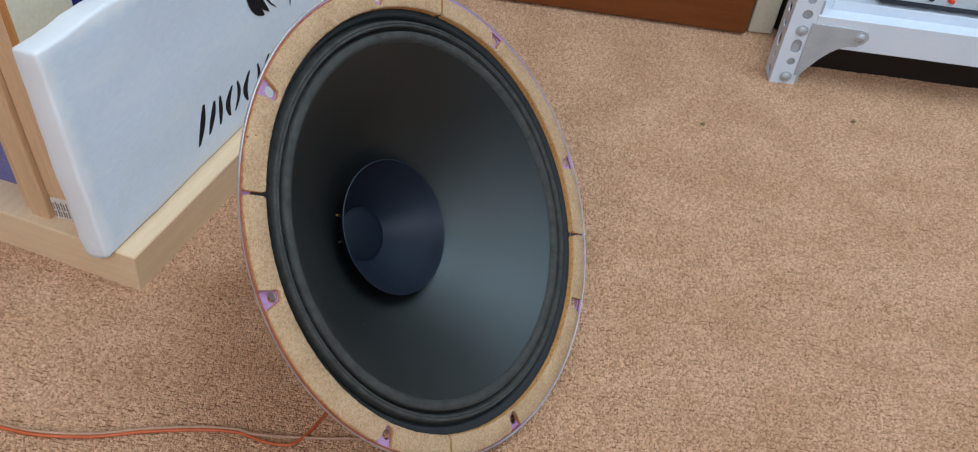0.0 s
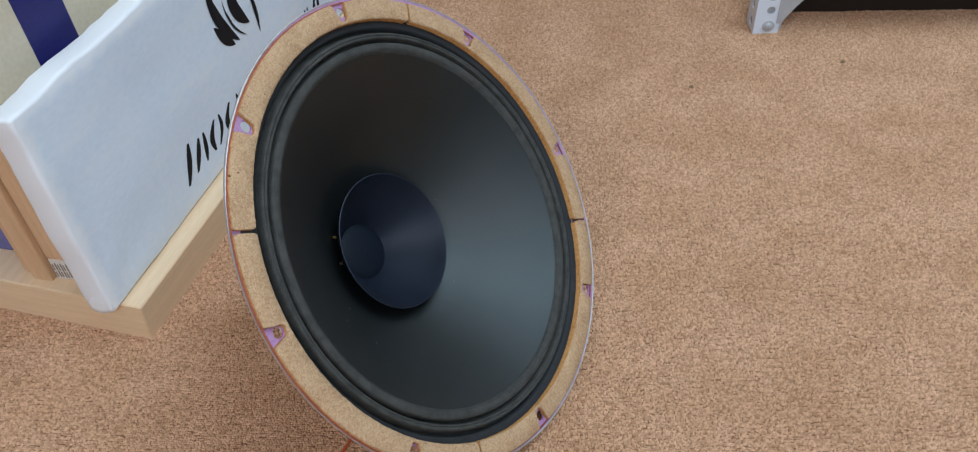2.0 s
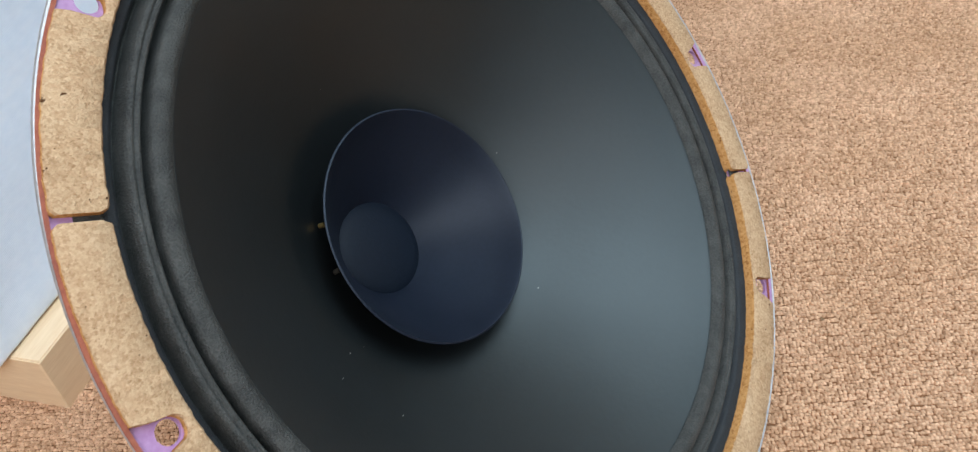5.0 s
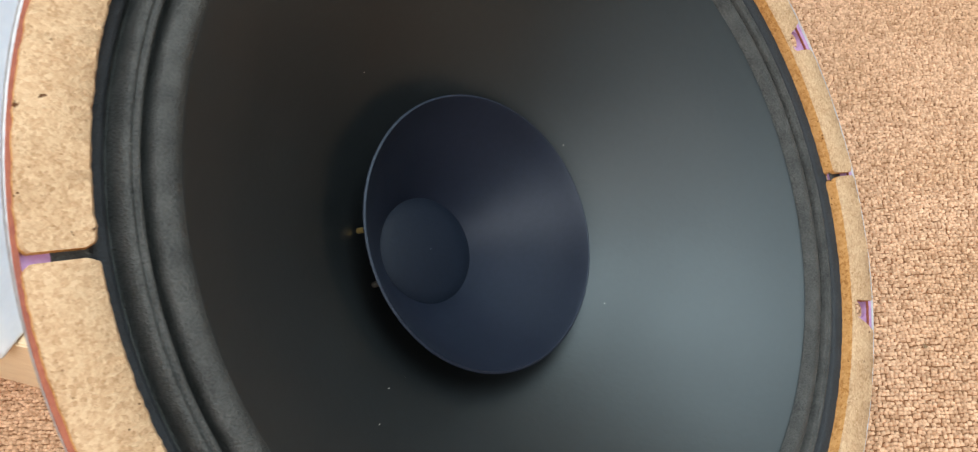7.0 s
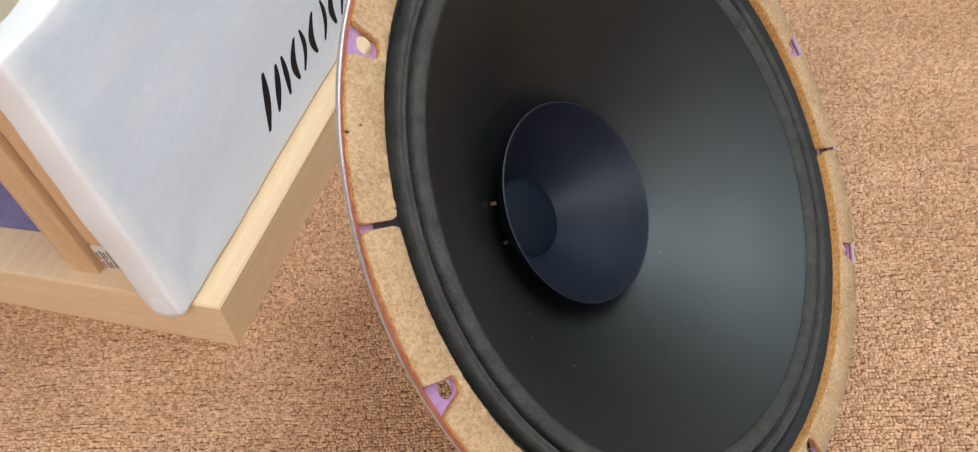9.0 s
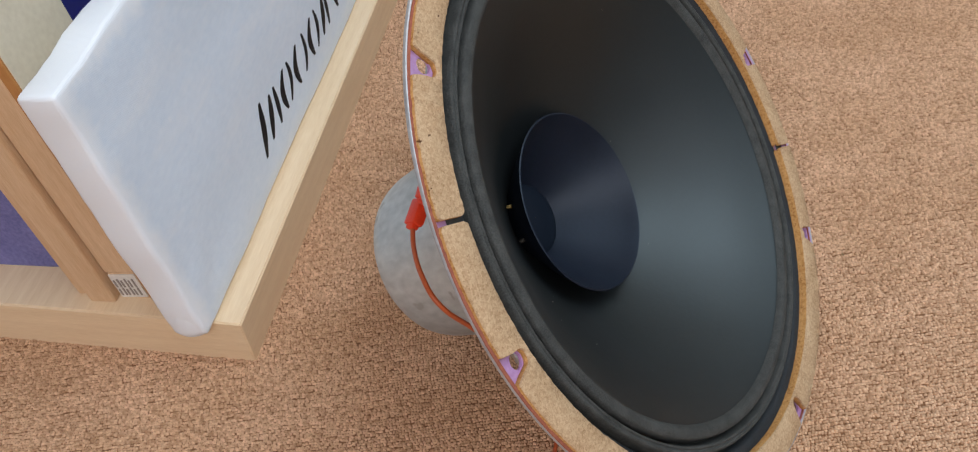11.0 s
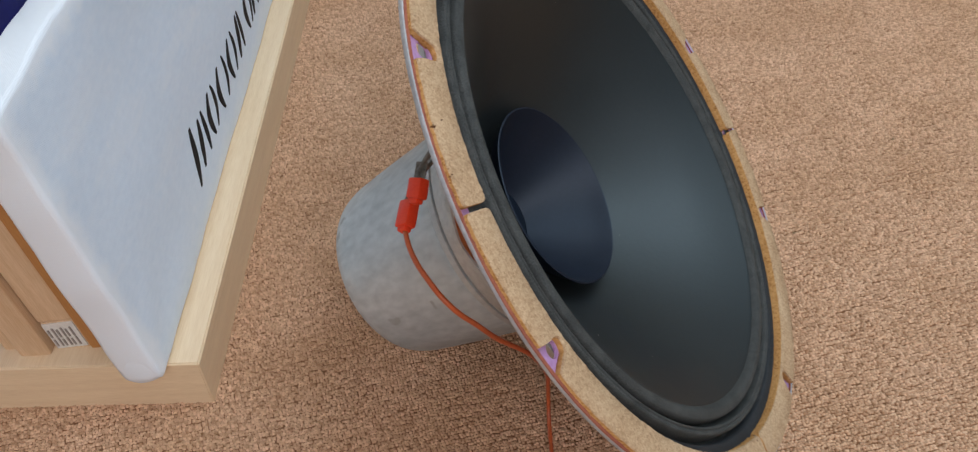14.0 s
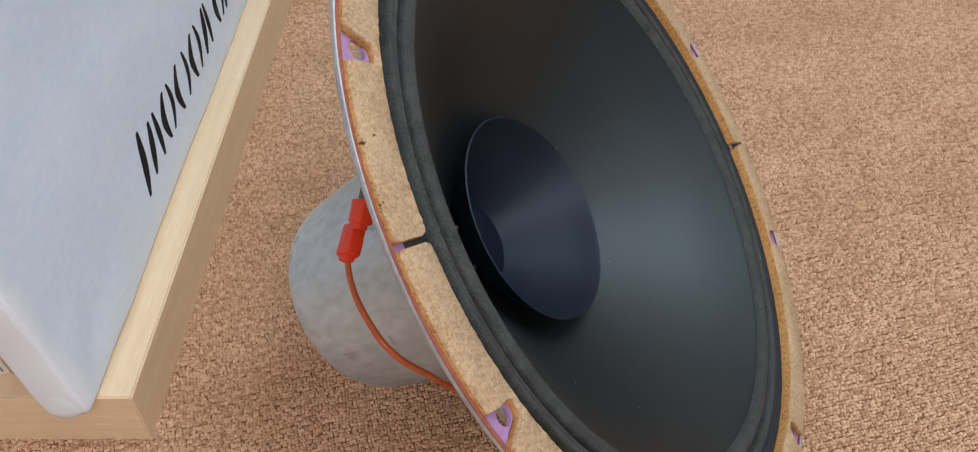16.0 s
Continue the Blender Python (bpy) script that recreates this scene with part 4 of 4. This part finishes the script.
def rack():
    m = Matrix.Translation((0.3610, 0.9080, 0)) @ pose(0, 0, 0, 0, 0, -3.0)
    rk = thing("steel_rack", m, "white slotted-angle steel shelf rack standing on the carpet", "rack")
    high, wide = 0.60, 0.0262
    # front flange of the post: round holes and slots by turns
    holes = []
    z = 0.0085
    k = 0
    while z < high - 0.02:
        holes.append(circle_points(0.0145, z, 0.0056 if k % 2 == 0 else 0.0046, 14, 0.0 if k % 3 != 2 else 0.0055))
        z, k = z + 0.0190, k + 1
    face = Matrix.Rotation(radians(90), 4, "X")
    front = plate([(0, -0.0014), (wide, -0.0014), (wide, high), (0, high)], holes, 0.0016)
    post = part("post", front, WHITE_STEEL, rk, "slotted steel angle post", m=face)
    side = plate([(0.0, -0.0014), (0.030, -0.0014), (0.030, high), (0.0, high)], [[(a + 0.001, b) for a, b in h] for h in holes], 0.0016)
    part("side_flange", side, WHITE_STEEL, post, m=Matrix.Translation((0.0, 0, 0.0016)) @ pose(0, 0, 0, 0, 90, 0) @ Matrix.Diagonal((1, 1, 1, 1)))
    part("inner_angle", box((0.002, 0.0034, 0.002), (0.030, 0.0050, 0.10)), GREY_STEEL, rk, "grey inner reinforcing plate")
    # gusset plate
    curve = [(0.0225, 0.0760), (0.0225, 0.0125)]
    for i in range(9):
        t = i / 8
        curve.append((0.0275 + 0.0480 * t, 0.0130 + 0.0430 * (1 - (1 - t) ** 2.0)))
    curve += [(0.0830, 0.0605), (0.0862, 0.0670), (0.0835, 0.0730), (0.0765, 0.0752)]
    gus = part("gusset", plate(curve, [], 0.0016), GREY_STEEL, rk, "grey triangular corner gusset", m=Matrix.Translation((0, -0.0018, 0)) @ face)
    for x, z in ((0.0770, 0.0668), (0.0145, 0.0085), (0.0145, 0.0655)):
        bm = lathe([(0.0001, 0.0030), (0.0028, 0.0028), (0.0046, 0.0014), (0.0050, 0.0008), (0.0066, 0.0007), (0.0068, -0.001), (0.0001, -0.001)], 24)
        part("bolt", bm, GREY_STEEL, gus if x > 0.05 else rk, "round headed zinc bolt", 40, Matrix.Translation((x, z, 0.0)) if x > 0.05 else Matrix.Translation((x, -0.0002, z)) @ face)
    beam = bmesh.new()
    add_box(beam, (wide + 0.0004, -0.0002, 0.0500), (0.62, 0.0016, 0.0850), 0.0005)
    add_box(beam, (wide + 0.0004, 0.0018, 0.0835), (0.62, 0.0200, 0.0850), 0.0005)
    part("beam", beam, WHITE_STEEL, rk, "white folded steel shelf beam")
    shelf = bmesh.new()
    add_box(shelf, (0.0300, 0.0205, 0.0800), (0.62, 0.3200, 0.0818), 0.0004)
    add_box(shelf, (0.0440, 0.0205, 0.0822), (0.62, 0.0225, 0.0950), 0.0005)
    part("shelf_tray", shelf, WHITE_STEEL, rk, "white sheet steel tray")
    part("rear_post", box((0.0, 0.298, -0.0014), (wide, 0.3, high), 0.0004), WHITE_STEEL, rk)
    part("rear_board", box((0.0300, 0.0460, -0.0016), (0.62, 0.0600, 0.0780), 0.0008), DARK_WOOD_AND_GAP, rk, "dark brown board under the shelf")


rack()


def instrument():
    m = Matrix.Translation((0.3610, 0.9080, 0)) @ pose(0.105, 0.042, 0.0818, 0, 0, -3.0)
    it = thing("bench_instrument", m, "grey bench instrument with black and red sockets on the steel shelf", "instrument")
    part("case", box((0, 0.004, 0.003), (0.30, 0.20, 0.12), 0.003), DARK_METAL, it, "dark metal case")
    part("front_panel", box((0.004, 0, 0.0105), (0.296, 0.004, 0.117), 0.001), PANEL_GREY, it, "light grey front panel")
    for x in (0.02, 0.28):
        part("foot", lathe([(0.0001, 0.003), (0.008, 0.003), (0.008, 0.0), (0.0001, 0.0)], 20), BLACK_PLASTIC, it, m=pose(x, 0.03, 0))
    for k, x in enumerate((0.050, 0.072, 0.105, 0.140, 0.175)):
        bm = lathe([(0.0001, 0.007), (0.0018, 0.007), (0.0026, 0.006), (0.0028, 0.002), (0.0036, 0.0015), (0.0036, 0.0), (0.0001, 0.0)], 24)
        part("socket", bm, (BLACK_PLASTIC, RED_PLASTIC, TIN, BLACK_PLASTIC, RED_PLASTIC)[k], it, ("black binding post", "red binding post", "metal knob", "black binding post", "red binding post")[k], 40, pose(x, 0.0, 0.019, 90, 0, 0))


instrument()


# ---- carpet pile: uncountable loops where the camera passes ----
def carpet_pile():
    rng = np.random.default_rng(5)
    x0, x1, y0, y1, sx, sy = -0.42, 0.66, 0.26, 1.04, 0.00170, 0.00172
    nx, ny = int((x1 - x0) / sx), int((y1 - y0) / sy)
    gx, gy = np.meshgrid(np.arange(nx), np.arange(ny))
    # straight rows of loops, each row shifted a little against the last
    shift = rng.uniform(-0.30, 0.30, ny)
    
    def along_rows(width, amount):
        """Random values that run on over a few loops of a row."""
        kernel = np.hanning(width + 2)[1:-1]
        raw = rng.normal(0, 1, (ny, nx + width - 1))
        flat = np.stack([np.convolve(row, kernel, "valid") for row in raw])
        return amount * flat / flat.std()

    qx = x0 + sx * (gx + shift[:, None]) + rng.normal(0, 0.00020, gx.shape)
    qy = y0 + sy * gy + rng.normal(0, 0.00018, gx.shape) + along_rows(5, 0.00020) + 0.0006 * np.sin(gx * 0.11 + 1.7 * np.sin(gy * 0.05))
    tilt = math.radians(-4.0)
    px = math.cos(tilt) * qx - math.sin(tilt) * (qy - 0.6)
    py = 0.6 + math.sin(tilt) * qx + math.cos(tilt) * (qy - 0.6)
    px, py = px.ravel(), py.ravel()
    # none under the plinth
    dx, dy = px + 0.208, py - 0.503
    along, across = dx * 0.313 + dy * 0.950, -dx * 0.950 + dy * 0.313
    keep = ~((along > 0.006) & (across > 0.006)) & (px < 0.44 + 0.37 * (py - 0.28))
    px, py = px[keep], py[keep]
    swell = 1.0 + along_rows(5, 0.10).ravel()[keep]
    count, sides = len(px), 4
    ang = np.radians([45.0, 135.0, 225.0, 315.0])
    long = 0.00130 * rng.uniform(0.82, 1.15, count)
    wide = 0.00112 * rng.uniform(0.85, 1.12, count)
    tall = 0.0025 * rng.uniform(0.86, 1.10, count) * np.clip(swell, 0.6, 1.35) * np.where(rng.random(count) < 0.015, 0.75, 1.0)
    yaw = rng.normal(-0.05, 0.22, count)
    c, s = np.cos(yaw), np.sin(yaw)
    lx, ly = rng.normal(0, 0.00025, count), rng.normal(0, 0.00025, count)
    verts = np.zeros((count, 2 * sides + 1, 3), np.float32)
    for ring, (scale, z) in enumerate(((1.0, 0.0), (0.80, 0.86))):
        ex, ey = np.outer(long, np.cos(ang)) * scale, np.outer(wide, np.sin(ang)) * scale
        verts[:, ring * sides : (ring + 1) * sides, 0] = px[:, None] + c[:, None] * ex - s[:, None] * ey + (lx * z)[:, None]
        verts[:, ring * sides : (ring + 1) * sides, 1] = py[:, None] + s[:, None] * ex + c[:, None] * ey + (ly * z)[:, None]
        verts[:, ring * sides : (ring + 1) * sides, 2] = -0.0024 + (tall * z)[:, None]
    verts[:, -1, 0], verts[:, -1, 1], verts[:, -1, 2] = px + lx, py + ly, -0.0024 + tall
    k = np.arange(sides)
    j = (k + 1) % sides
    quads = np.stack([k, j, j + sides, k + sides], 1)
    tris = np.stack([k + sides, j + sides, np.full(sides, 2 * sides)], 1)
    base = (np.arange(count) * (2 * sides + 1))[:, None, None]
    per = np.concatenate([quads.ravel(), tris.ravel()])
    loops = (per[None, :] + base[:, 0, :]).ravel().astype(np.int32)
    sizes = np.tile(np.r_[np.full(sides, 4), np.full(sides, 3)], count)
    mesh = bpy.data.meshes.new("carpet_pile")
    mesh.vertices.add(count * (2 * sides + 1))
    mesh.vertices.foreach_set("co", verts.ravel())
    mesh.loops.add(len(loops))
    mesh.loops.foreach_set("vertex_index", loops)
    mesh.polygons.add(len(sizes))
    mesh.polygons.foreach_set("loop_start", np.r_[0, np.cumsum(sizes)[:-1]].astype(np.int32))
    mesh.update(calc_edges=True)
    mesh.validate()
    mesh.materials.append(CARPET_LOOP)
    mesh.shade_smooth()
    pile = tagged(new("carpet_pile", mesh), "short fawn brown looped carpet pile", "carpet", kind="stuff")
    # a dark sheet under the pile; its colour stands in for shade between loops
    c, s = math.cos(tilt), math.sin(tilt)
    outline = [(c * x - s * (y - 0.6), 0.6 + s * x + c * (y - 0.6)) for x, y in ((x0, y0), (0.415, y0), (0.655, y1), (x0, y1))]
    part("backing", prism(outline, -0.0022, -0.0012), CARPET_GAP_SHADE, pile)


carpet_pile()
